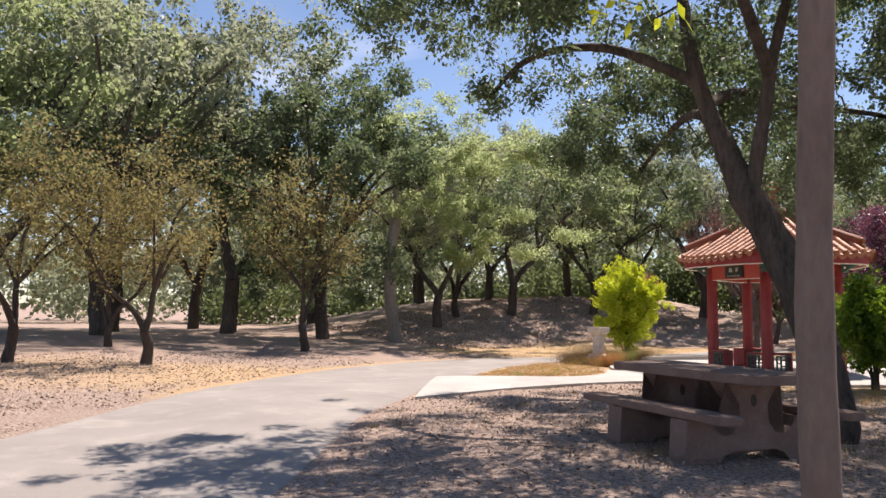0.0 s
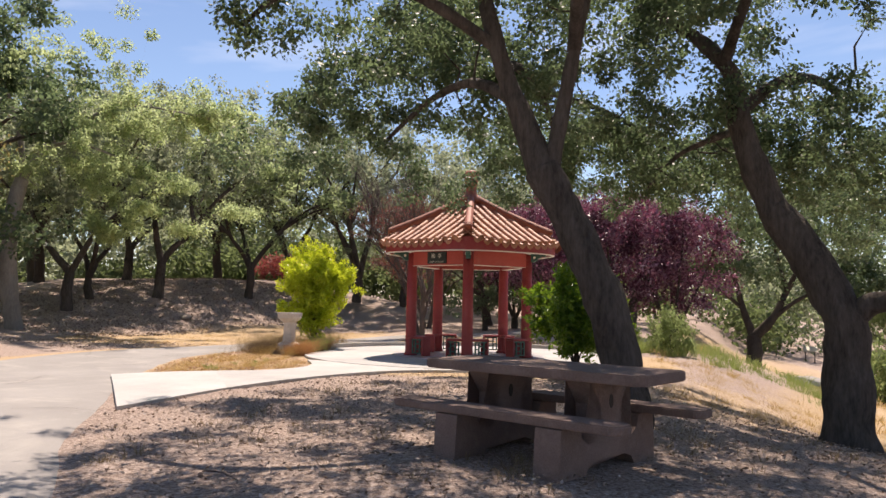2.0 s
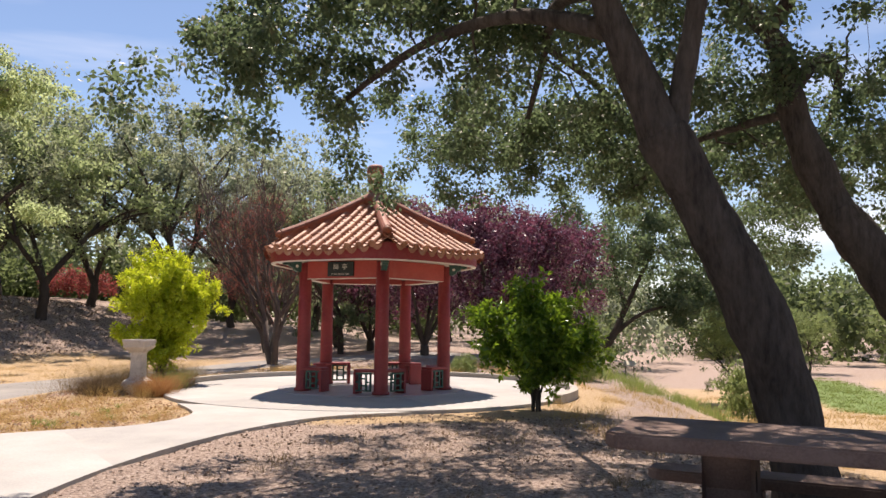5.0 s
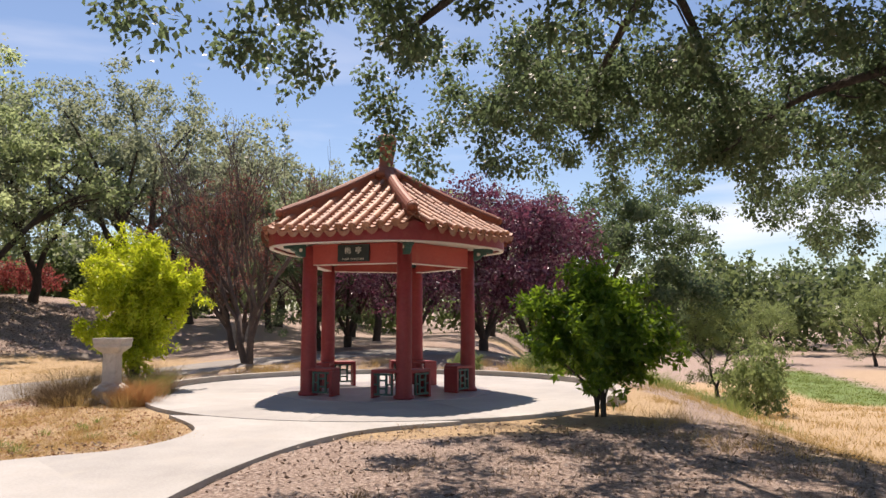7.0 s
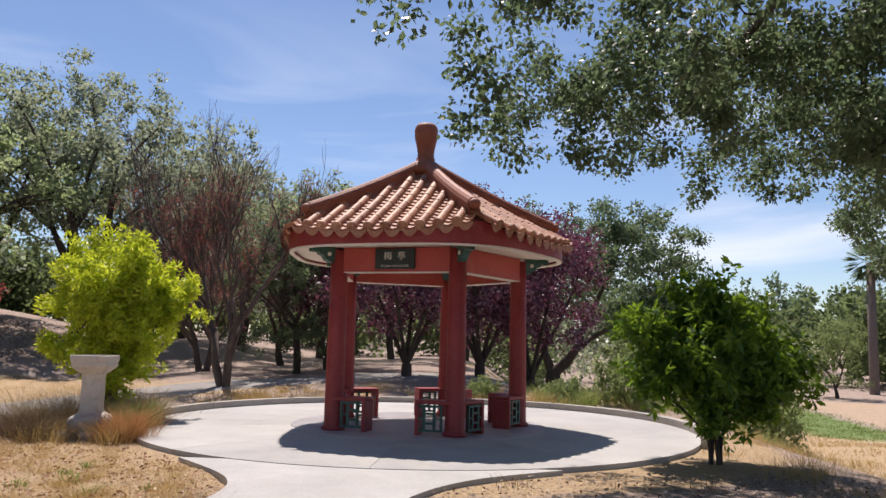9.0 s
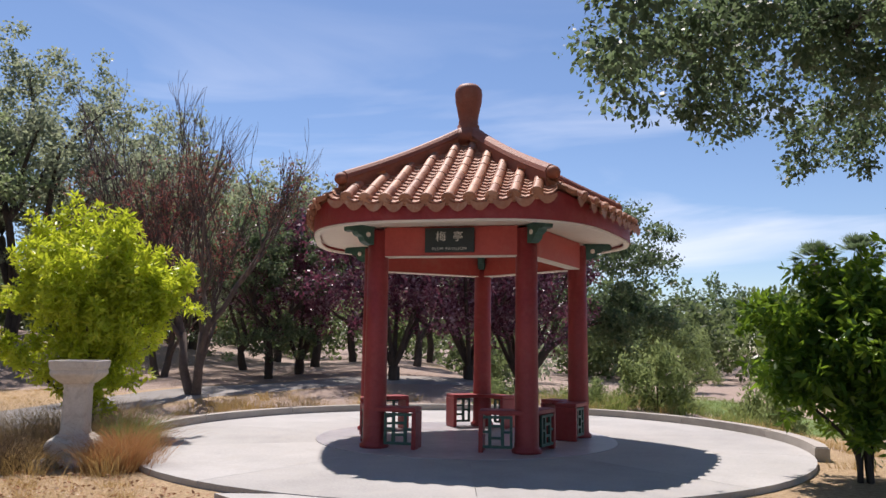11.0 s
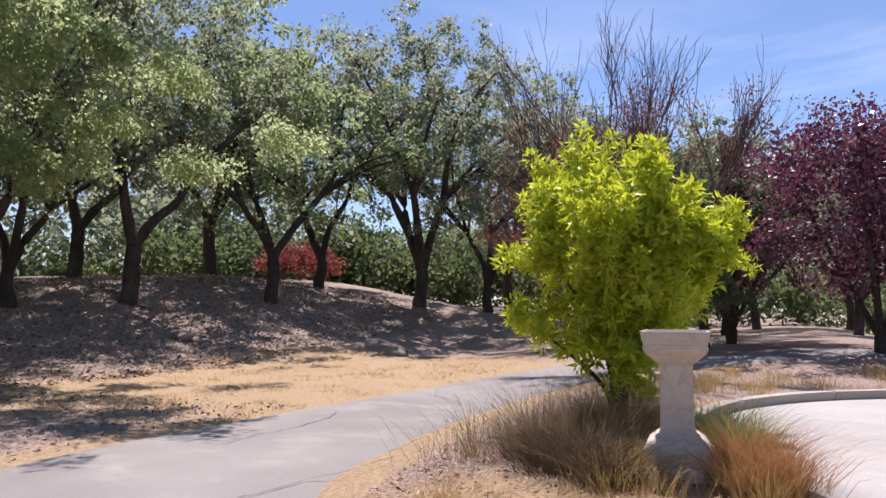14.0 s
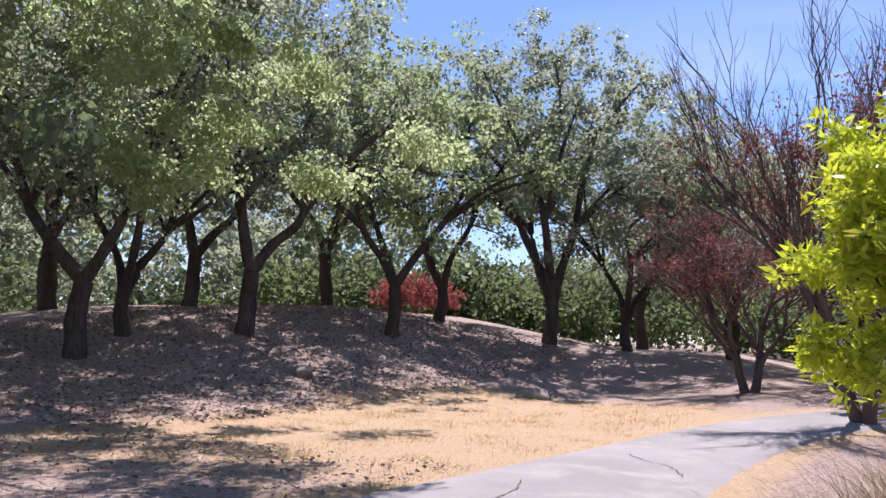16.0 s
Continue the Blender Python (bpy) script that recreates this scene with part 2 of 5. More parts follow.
def zone_mix(weight, c1, c2):
    jit = n.new("ShaderNodeMath")
    jit.operation = "MULTIPLY_ADD"
    jit.inputs[1].default_value = 0.9
    l.new(nm.outputs["Fac"], jit.inputs[0])
    off = n.new("ShaderNodeMath")
    off.operation = "ADD"
    off.inputs[1].default_value = -0.45
    l.new(weight, off.inputs[0])
    l.new(off.outputs[0], jit.inputs[2])
    sharp = n.new("ShaderNodeMapRange")
    sharp.inputs["From Min"].default_value, sharp.inputs["From Max"].default_value = 0.35, 0.65
    l.new(jit.outputs[0], sharp.inputs["Value"])
    mx = n.new("ShaderNodeMixRGB")
    l.new(sharp.outputs["Result"], mx.inputs["Fac"])
    l.new(c1, mx.inputs["Color1"])
    l.new(c2, mx.inputs["Color2"])
    return mx.outputs["Color"]
soil = zone_mix(zs.outputs["Red"], litter, straw)
soil = zone_mix(zs.outputs["Blue"], soil, bare)
soil = zone_mix(zs.outputs["Green"], soil, lawn)
l.new(soil, b.inputs["Base Color"])
b.inputs["Roughness"].default_value = 0.97
b.inputs["Specular IOR Level"].default_value = 0.1
bp = n.new("ShaderNodeBump")
bp.inputs["Strength"].default_value, bp.inputs["Distance"].default_value = 0.8, 0.04
l.new(nf.outputs["Fac"], bp.inputs["Height"])
l.new(bp.outputs["Normal"], b.inputs["Normal"])


# ---- small builders ----
def mesh_from(name, verts, faces, material, smooth=False):
    me = bpy.data.meshes.new(name)
    me.from_pydata([tuple(v) for v in verts], [], faces)
    me.materials.append(material)
    if smooth:
        me.polygons.foreach_set("use_smooth", [True] * len(me.polygons))
    me.update()
    return me


def part(name, bm, material, parent=None, label="", smooth=False):
    me = bpy.data.meshes.new(name)
    bmesh.ops.recalc_face_normals(bm, faces=bm.faces)
    bm.to_mesh(me)
    bm.free()
    me.materials.append(material)
    if smooth:
        me.polygons.foreach_set("use_smooth", [True] * len(me.polygons))
    ob = new(name, me)
    ob.parent = parent
    return tagged(ob, label)


def box(bm, sx, sy, sz, at=(0, 0, 0), turn=0.0, bevel=0.0, taper=1.0):
    """A box centred at a point, with rounded edges; taper scales its top."""
    made = bmesh.ops.create_cube(bm, size=1.0)["verts"]
    for v in made:
        k = taper if v.co.z > 0 else 1.0
        v.co = Vector((v.co.x * sx * k, v.co.y * sy * k, v.co.z * sz))
    if bevel:
        edges = list({e for v in made for e in v.link_edges})
        out = bmesh.ops.bevel(bm, geom=edges, offset=bevel, segments=2, affect="EDGES", profile=0.6)
        made = list({v for f in out["faces"] for v in f.verts} | {v for v in made if v.is_valid})
    bmesh.ops.transform(bm, matrix=Matrix.Translation(at) @ Matrix.Rotation(turn, 4, "Z"), verts=made)
    return made


def lathe(bm, profile, sides=24, at=(0, 0, 0)):
    """A turned shape from (radius, height) pairs."""
    rings = []
    for r, z in profile:
        rings.append([bm.verts.new((at[0] + r * math.cos(2 * math.pi * k / sides), at[1] + r * math.sin(2 * math.pi * k / sides), at[2] + z)) for k in range(sides)])
    for a, b2 in zip(rings, rings[1:]):
        for k in range(sides):
            bm.faces.new((a[k], a[(k + 1) % sides], b2[(k + 1) % sides], b2[k]))
    bm.faces.new(rings[0][::-1])
    bm.faces.new(rings[-1])


def prism(bm, outline, z0, z1):
    """An outline in plan, raised from z0 to z1."""
    lo = [bm.verts.new((x, y, z0)) for x, y in outline]
    hi = [bm.verts.new((x, y, z1)) for x, y in outline]
    k = len(outline)
    bm.faces.new(lo[::-1])
    bm.faces.new(hi)
    for a in range(k):
        bm.faces.new((lo[a], lo[(a + 1) % k], hi[(a + 1) % k], hi[a]))


def step01(v):
    v = np.clip(v, 0, 1)
    return v * v * (3 - 2 * v)


# ---- the lie of the land ----
PAV = Vector((-2.28, 13.71))
PAD_R = 4.05


def height(x, y):
    x, y = np.asarray(x, float), np.asarray(y, float)
    west = 0.6 * step01((-x - 7) / 22) * (1 - np.exp(-((x + 14) / 5.5) ** 2 - ((y - 19) / 8) ** 2))
    hill = 1.85 * step01((16.0 - np.hypot(x + 29, (y - 29) * 0.9)) / 13) + 0.4 * np.exp(-((x + 22.5) / 4) ** 2 - ((y - 30.5) / 4) ** 2)
    rise = 1.05 * step01((y + 0.3 * (x + 17) - 29) / 7) * step01((-x - 8) / 6) * step01((x + 40) / 12)
    fall = -1.5 * step01((x - 1.9) / 5.8) * (0.1 + 0.9 * step01((y - 3) / 12))
    dip = -0.17 * step01((-x - 3.5) / 4) * step01((y + 1) / 6) * (1 - step01((np.hypot(x - PAV.x, y - PAV.y) - 7.5) / -2.5))
    hollow = step01((x + 1.5) / 4) * (-1.75 * step01((y - 20) / 20) * (1 - step01((x - 1.9) / 5.8)) - 1.2 * step01((y - 18) / 24) * step01((x - 1.9) / 5.8))
    knoll = 0.07 * np.exp(-((x - 3) / 3) ** 2 - ((y - 1.5) / 3) ** 2)
    back = 0.4 * step01((y - 19) / 9) * step01((-x + 2) / 6) * step01((x + 14) / 6)
    start = -0.08 * step01((-y + 1) / 4)
    far = 3.0 * step01((np.hypot(x, y - 10) - 110) / 120)
    return west + hill + rise + fall + hollow + dip + knoll + back + start + far


def ground_z(x, y):
    return float(height(x, y))


def axis(centre, count, a, b):
    u = np.linspace(-1, 1, count)
    return centre + a * np.sinh(b * u)


ROAD = [(14.0, -15.0, 4.2), (9.0, -10.4, 4.2), (4.5, -6.3, 4.1), (0.6, -2.75, 4.1), (-2.1, -0.4, 3.95), (-4.2, 1.75, 4.1), (-7.4, 5.0, 4.4), (-9.1, 7.6, 3.9), (-10.2, 10.5, 3.0), (-10.3, 13.6, 2.5), (-10.0, 17.5, 2.05), (-9.5, 20.5, 2.0), (-8.2, 22.8, 1.9), (-5.8, 24.0, 1.8), (-2.6, 24.9, 1.8), (1.0, 27.5, 1.8), (3.6, 33.0, 1.9), (6.5, 44.0, 2.0)]


def spline(points, per=10):
    """A smooth line through the points (Catmull-Rom)."""
    p = np.array([points[0], *points, points[-1]], float)
    out = []
    for k in range(1, len(p) - 2):
        for t in np.linspace(0, 1, per, endpoint=False):
            a, b2, c, d = p[k - 1 : k + 3]
            out.append(0.5 * (2 * b2 + (c - a) * t + (2 * a - 5 * b2 + 4 * c - d) * t * t + (3 * b2 - a - 3 * c + d) * t ** 3))
    out.append(p[-2])
    return np.array(out)


ROAD_LINE = spline(ROAD)


def road_gap(x, y):
    """How far outside the road's edge a place lies (negative on it)."""
    x, y = np.asarray(x, float), np.asarray(y, float)
    best = np.full(x.shape, 99.0)
    for cx, cy, w in ROAD_LINE[::2]:
        best = np.minimum(best, np.hypot(x - cx, y - cy) - w / 2)
    return best


def build_ground():
    xs, ys = axis(-4, 240, 9, 4.45), axis(10, 240, 9, 4.45)
    gx, gy = np.meshgrid(xs, ys)
    gz = height(gx, gy)
    rough = np.array([noise.noise((a * 0.9, b2 * 0.9, 0.3)) + 0.5 * noise.noise((a * 2.7, b2 * 2.7, 1.3)) for a, b2 in zip(gx.ravel(), gy.ravel())]).reshape(gx.shape)
    clear = step01((road_gap(gx, gy) - 0.1) / 1.0) * step01((np.hypot(gx - PAV.x, gy - PAV.y) - PAD_R - 0.1) / 0.8)
    gz = gz + rough * 0.035 * clear - 0.012
    k = len(xs)
    idx = np.arange(k * k).reshape(k, k)
    quads = np.stack([idx[:-1, :-1], idx[:-1, 1:], idx[1:, 1:], idx[1:, :-1]], -1).reshape(-1, 4)
    me = mesh_from("ground", np.stack([gx, gy, gz], -1).reshape(-1, 3), quads.tolist(), M_SOIL, True)
    # cover: red straw, green lawn, blue bare earth
    field = np.exp(-(((gx + 13.5) / 4.0) ** 4) - ((gy - 18.5) / 6.8) ** 4) * 1.1
    field = field * (1 - 0.4 * np.exp(-((gx + 12.6) / 2.6) ** 2 - ((gy - 13.3) / 1.9) ** 2))
    isle = 0.95 * np.exp(-((gx + 6.0) / 2.4) ** 4 - ((gy - 9.2) / 3.0) ** 4)
    verge = step01((0.9 - np.abs(road_gap(gx, gy))) / 0.8) * step01((-gx - 3) / 3) * 0.75
    rim = step01((PAD_R + 1.6 - np.hypot(gx - PAV.x, gy - PAV.y)) / 0.9) * 0.8
    east = np.exp(-(((gx - 9.3 - 0.12 * (gy - 20)) / 4.8) ** 4) - ((gy - 26) / 18) ** 4) * 0.9
    open_far = step01((np.hypot(gx - 8, gy - 40) - 14) / -8)
    bank = np.exp(-((gx + 9.5) / 4.5) ** 2 - ((gy - 1.8) / 5) ** 2) * 0.8
    straw_w = np.clip(np.max([field, isle, verge, rim, east, open_far, bank], 0), 0, 1)
    lawn_w = np.clip(np.exp(-(((gx - 17.6 - 0.12 * (gy - 46)) / 2.9) ** 4) - ((gy - 48) / 15.0) ** 4) * 0.85 + 0.9 * np.exp(-((gx + 33) / 8) ** 2 - ((gy - 44) / 9) ** 2) + 0.8 * np.exp(-((gx + 38) / 8) ** 2 - ((gy - 22) / 5) ** 2), 0, 1)
    bare_w = np.clip(np.exp(-(((gx - 4.3) / 1.6) ** 2) - ((gy - 10.5) / 3.5) ** 2) * 0.9 + np.exp(-((gx + 12) / 5) ** 2 - ((gy + 1) / 4) ** 2) * 0.7 + np.exp(-((gx - 3.0) / 2.2) ** 2 - ((gy - 22.6) / 1.3) ** 2) + np.exp(-(((gx - 25 - 0.12 * (gy - 46)) / 4.6) ** 4) - ((gy - 46) / 18) ** 4) + np.exp(-((gx - 5.5) / 4.0) ** 2 - ((gy - 47) / 4) ** 2), 0, 1)
    attr = me.color_attributes.new("cover", "FLOAT_COLOR", "POINT")
    attr.data.foreach_set("color", np.stack([straw_w, lawn_w, bare_w, np.ones_like(gx)], -1).ravel())
    tagged(new("ground", me), "dry ground with leaf litter, straw and bare earth", "ground", kind="structure")


def build_road():
    verts, faces = [], []
    across = np.linspace(-1, 1, 13)
    line = spline(ROAD, 16)
    way = np.gradient(line[:, :2], axis=0)
    way /= np.linalg.norm(way, axis=1)[:, None]
    for k, (cx, cy, w) in enumerate(line):
        nx, ny = -way[k][1], way[k][0]
        for c in across:
            wob = 0.07 * noise.noise((cx * 1.3, cy * 1.3, c * 3)) if abs(c) > 0.95 else 0
            s = c * w / 2 + wob * c
            x, y = cx + nx * s, cy + ny * s
            verts.append((x, y, ground_z(x, y) + 0.022 - (0.05 if abs(c) > 0.99 else 0.0) + 0.015 * (1 - c * c)))
    m2 = len(across)
    for k in range(len(line) - 1):
        for c in range(m2 - 1):
            a = k * m2 + c
            faces.append((a, a + 1, a + m2 + 1, a + m2))
    ob = tagged(new("road", mesh_from("road", verts, faces, M_ASPHALT, True)), "cracked pale grey asphalt path between dry verges", "path", kind="structure")
    # dark cracks filled with dirt lie in the asphalt
    for start, turn, length in (((-8.9, 12.2), 2.0, 2.0), ((-9.6, 13.6), 0.6, 1.6), ((-9.2, 10.4), 1.2, 2.4), ((-6.2, 4.2), 2.4, 2.2), ((-3.0, 2.0), 0.9, 1.8), ((-9.9, 9.0), 2.6, 1.7), ((-8.2, 8.2), 0.3, 1.5), ((-10.6, 12.0), 1.4, 2.6), ((-9.5, 15.5), 1.9, 1.9)):
        rng = random.Random(int(length * 100))
        p, a, pts = Vector(start), turn, []
        for _ in range(int(length / 0.1)):
            pts.append(p.copy())
            a += rng.uniform(-0.6, 0.6)
            a = a * 0.8 + turn * 0.2
            p = p + Vector((math.cos(a), math.sin(a))) * 0.1
        bm = bmesh.new()
        last = None
        for q in pts:
            w = rng.uniform(0.002, 0.007)
            zq = ground_z(q.x, q.y) + 0.042
            pair = [bm.verts.new((q.x - w * math.sin(a), q.y + w * math.cos(a), zq)), bm.verts.new((q.x + w * math.sin(a), q.y - w * math.cos(a), zq))]
            if last:
                bm.faces.new((last[0], last[1], pair[1], pair[0]))
            last = pair
        part("crack", bm, M_BARK_DARK, ob, "dirt-filled crack")


def build_paving():
    # the walk from the road to the round pad
    south = spline([(-2.15, 2.75), (-2.25, 3.6), (-2.42, 5.0), (-2.4, 6.6), (-2.1, 8.2), (-1.55, 9.2), (-0.6, 9.9)], 6)
    north = spline([(-5.8, 5.85), (-5.3, 6.55), (-4.5, 7.05), (-3.85, 7.5), (-3.62, 8.3), (-3.8, 9.1), (-4.6, 10.1)], 6)
    pave = tagged(new("pavement"), "pale concrete walk joining a round pad", "pavement", kind="structure")
    k, cuts = len(south), (0, 12, 24, len(south) - 1)
    for s0, s1 in zip(cuts, cuts[1:]):
        bm = bmesh.new()
        rows = []
        for j in range(s0, s1 + 1):
            row = []
            for f in np.linspace(0, 1, 7):
                x, y = south[j] * (1 - f) + north[j] * f
                row.append((x, y, ground_z(x, y) * 0.6 + 0.038))
            rows.append(row)
        top = [[bm.verts.new(v) for v in r] for r in rows]
        for r0, r1 in zip(top, top[1:]):
            for c in range(6):
                bm.faces.new((r0[c], r0[c + 1], r1[c + 1], r1[c]))
        edge = [e for e in bm.edges if len(e.link_faces) == 1]
        out = bmesh.ops.extrude_edge_only(bm, edges=edge)
        for v in out["geom"]:
            if isinstance(v, bmesh.types.BMVert):
                v.co.z -= 0.12
        part("slab", bm, M_CONCRETE, pave)
    # the pad, poured in sectors about an inner ring
    for s in range(10):
        a0, a1 = 2 * math.pi * s / 10 + 0.25, 2 * math.pi * (s + 1) / 10 + 0.25
        gap = 0.0035
        bm = bmesh.new()
        arc = np.linspace(a0, a1, 9)
        inner = [(PAV.x + 1.9 * math.cos(a), PAV.y + 1.9 * math.sin(a)) for a in arc]
        outer = [(PAV.x + PAD_R * math.cos(a + (gap / PAD_R if i == 0 else -gap / PAD_R if i == 8 else 0)), PAV.y + PAD_R * math.sin(a + (gap / PAD_R if i == 0 else -gap / PAD_R if i == 8 else 0))) for i, a in enumerate(arc)]
        prism(bm, inner + outer[::-1], -0.12, 0.045)
        part("slab", bm, M_CONCRETE, pave)
    bm = bmesh.new()
    prism(bm, [(PAV.x + 1.898 * math.cos(a), PAV.y + 1.898 * math.sin(a)) for a in np.linspace(0, 2 * math.pi, 64, endpoint=False)], -0.1, 0.052)
    part("plinth", bm, M_MARBLE, pave, "smooth pale stone disc")
    # raised kerb round the back of the pad
    for s in range(9):
        a0, a1 = radians(-22 + s * 25.4), radians(-22 + (s + 1) * 25.4 - 0.12)
        arc = np.linspace(a0, a1, 7)
        bm = bmesh.new()
        prism(bm, [(PAV.x + (PAD_R + 0.005) * math.cos(a), PAV.y + (PAD_R + 0.005) * math.sin(a)) for a in arc] + [(PAV.x + (PAD_R + 0.16) * math.cos(a), PAV.y + (PAD_R + 0.16) * math.sin(a)) for a in arc[::-1]], -0.2, 0.15)
        bmesh.ops.bevel(bm, geom=[e for e in bm.edges if all(v.co.z > 0.1 for v in e.verts)], offset=0.015, segments=2, affect="EDGES")
        part("kerb", bm, M_KERB, pave, "low weathered kerb")


build_ground()
build_road()
build_paving()


# ---- the pavilion ----
COL_R, FIRST = 1.49, radians(-68.15)
FIFTH = 2 * math.pi / 5
FLOOR = 0.052


def polar(r, a, z=0.0):
    return Vector((r * math.cos(a), r * math.sin(a), z))


def from_mid(a):
    """The angle from the middle of the nearest roof side."""
    return (a - FIRST) % FIFTH - FIFTH / 2


def eave_r(a):
    return 2.15 - 0.08 * math.cos(5 * from_mid(a))


def roof_z(r, a):
    v = r * math.cos(from_mid(a))
    return 3.985 - 0.6 * v - 0.05 * math.sin(min(v / 1.95, 1) * math.pi)


def build_pavilion():
    pav = tagged(new("pavilion"), "red-columned five-sided pavilion with terracotta tile roof", "pavilion")
    pav.location = (PAV.x, PAV.y, 0)
    corners = [FIRST + k * FIFTH for k in range(5)]
    # columns
    for a in corners:
        bm = bmesh.new()
        lathe(bm, [(0.165, FLOOR), (0.17, FLOOR + 0.035), (0.14, FLOOR + 0.06), (0.135, FLOOR + 0.1), (0.128, 1.3), (0.122, 2.56)], 28, polar(COL_R, a))
        part("column", bm, M_RED_PAINT, pav, smooth=True)
    # beams between them, and the board on the front one
    for k in range(5):
        p, q = polar(COL_R, corners[k]), polar(COL_R, corners[(k + 1) % 5])
        mid, way = (p + q) / 2, q - p
        bm = bmesh.new()
        box(bm, way.length - 0.18, 0.15, 0.34, (mid.x, mid.y, 2.42), math.atan2(way.y, way.x), 0.012)
        part("beam", bm, M_BEAM_RED, pav, smooth=False)
        bm = bmesh.new()
        box(bm, way.length - 0.2, 0.156, 0.012, (mid.x, mid.y, 2.243), math.atan2(way.y, way.x), 0.008)
        part("beam_edge", bm, M_SOFFIT, pav, "pale moulding under the beam")
    # inner ceiling and soffit
    ring = np.linspace(0, 2 * math.pi, 120, endpoint=False)
    bm = bmesh.new()
    prism(bm, [polar(eave_r(a) - 0.13, a)[:2] for a in ring], 2.595, 2.635)
    part("soffit", bm, M_SOFFIT, pav, "cream underside of the eaves")
    # fascia
    bm = bmesh.new()
    rows = [[], [], [], []]
    for a in ring:
        ro, zt = eave_r(a) - 0.075, roof_z(eave_r(a) - 0.09, a) - 0.035
        rows[0].append(bm.verts.new(polar(ro, a, 2.56)))
        rows[1].append(bm.verts.new(polar(ro, a, zt)))
        rows[2].append(bm.verts.new(polar(ro - 0.06, a, zt)))
        rows[3].append(bm.verts.new(polar(ro - 0.06, a, 2.56)))
    for i in range(4):
        for k in range(120):
            bm.faces.new((rows[i][k], rows[i][(k + 1) % 120], rows[(i + 1) % 4][(k + 1) % 120], rows[(i + 1) % 4][k]))
    part("fascia", bm, M_RED_PAINT, pav, "dark red eaves band", smooth=False)
    bm = bmesh.new()
    rows = [[bm.verts.new(polar(eave_r(a) - 0.085 - d, a, z)) for a in ring] for d, z in ((0, 2.535), (0, 2.558), (0.07, 2.558), (0.07, 2.535))]
    for i in range(4):
        for k in range(120):
            bm.faces.new((rows[i][k], rows[i][(k + 1) % 120], rows[(i + 1) % 4][(k + 1) % 120], rows[(i + 1) % 4][k]))
    part("eaves_trim", bm, M_SOFFIT, pav, "cream strip under the eaves band")
    # brackets under the eaves
    outline = [(0.10, 0.0), (0.44, 0.0), (0.47, -0.03), (0.46, -0.075), (0.40, -0.085), (0.36, -0.07), (0.33, -0.11), (0.27, -0.13), (0.24, -0.18), (0.17, -0.215), (0.10, -0.215)]
    for a in corners:
        bm = bmesh.new()
        lo = [bm.verts.new((x, -0.055, z)) for x, z in outline]
        hi = [bm.verts.new((x, 0.055, z)) for x, z in outline]
        bm.faces.new(lo)
        bm.faces.new(hi[::-1])
        for i in range(len(outline)):
            j = (i + 1) % len(outline)
            bm.faces.new((lo[i], lo[j], hi[j], hi[i]))
        bmesh.ops.transform(bm, matrix=Matrix.Translation(polar(COL_R, a, 2.592)) @ Matrix.Rotation(a, 4, "Z"), verts=bm.verts)
        br = part("bracket", bm, M_GREEN_PAINT, pav, "carved dark green bracket")
        for side in (-1, 1):
            bm = bmesh.new()
            lathe(bm, [(0.03, 0), (0.03, 0.012), (0.012, 0.018)], 10)
            bmesh.ops.transform(bm, matrix=Matrix.Translation(polar(COL_R, a, 2.592)) @ Matrix.Rotation(a, 4, "Z") @ Matrix.Translation((0.20, side * 0.055, -0.1)) @ Matrix.Rotation(-side * math.pi / 2, 4, "X"), verts=bm.verts)
            part("rosette", bm, M_SOFFIT, br, "pale carved rosette")
        bm = bmesh.new()
        box(bm, 0.16, 0.09, 0.14, polar(COL_R - 0.16, a, 2.5), a, 0.015, 1.2)
        box(bm, 0.09, 0.09, 0.10, polar(COL_R - 0.14, a, 2.395), a, 0.015, 1.3)
        part("inner_bracket", bm, M_GREEN_PAINT, pav)
    # roof body
    roof_bm = bmesh.new()
    rr = [[roof_bm.verts.new(polar(f * eave_r(a), a, roof_z(f * eave_r(a), a) - 0.035)) for a in ring] for f in (0.05, 0.3, 0.55, 0.8, 0.985)]
    for r0, r1 in zip(rr, rr[1:]):
        for k in range(120):
            roof_bm.faces.new((r0[k], r0[(k + 1) % 120], r1[(k + 1) % 120], r1[k]))
    roof_bm.faces.new(rr[0][::-1])
    roof = part("roof", roof_bm, M_RIDGE, pav, "terracotta barrel tile roof", smooth=False)
    # barrel tiles in straight rows down each side, pans between them
    def barrel(length, radius):
        vs, fs, seg = [], [], 8
        for end, s in ((0, 1.0), (1, 0.98)):
            for k in range(seg + 1):
                t = math.pi * k / seg
                vs.append((length * (0.5 - end), radius * s * math.cos(t), radius * s * math.sin(t)))
        w = seg + 1
        for k in range(seg):
            fs.append((k, k + 1, w + k + 1, w + k))
        # the lower lip, with its own corners so that it stays crisp
        for s in (1.0, 0.72):
            for k in range(seg + 1):
                t = math.pi * k / seg
                vs.append((length * 0.5, radius * s * math.cos(t), radius * s * math.sin(t)))
        for k in range(seg):
            fs.append((2 * w + k, 3 * w + k, 3 * w + k + 1, 2 * w + k + 1))
        return mesh_from("tile", vs, fs, M_TILE, True)
    tile_mesh = barrel(0.275, 0.06)
    cap_bm = bmesh.new()
    lathe(cap_bm, [(0.07, -0.03), (0.076, 0.0), (0.073, 0.018), (0.045, 0.03)], 16)
    cap_mesh = bpy.data.meshes.new("end_cap")
    cap_bm.to_mesh(cap_mesh)
    cap_bm.free()
    cap_mesh.materials.append(M_TILE)
    pan_v, pan_f = [], []
    pitch_step = 0.232
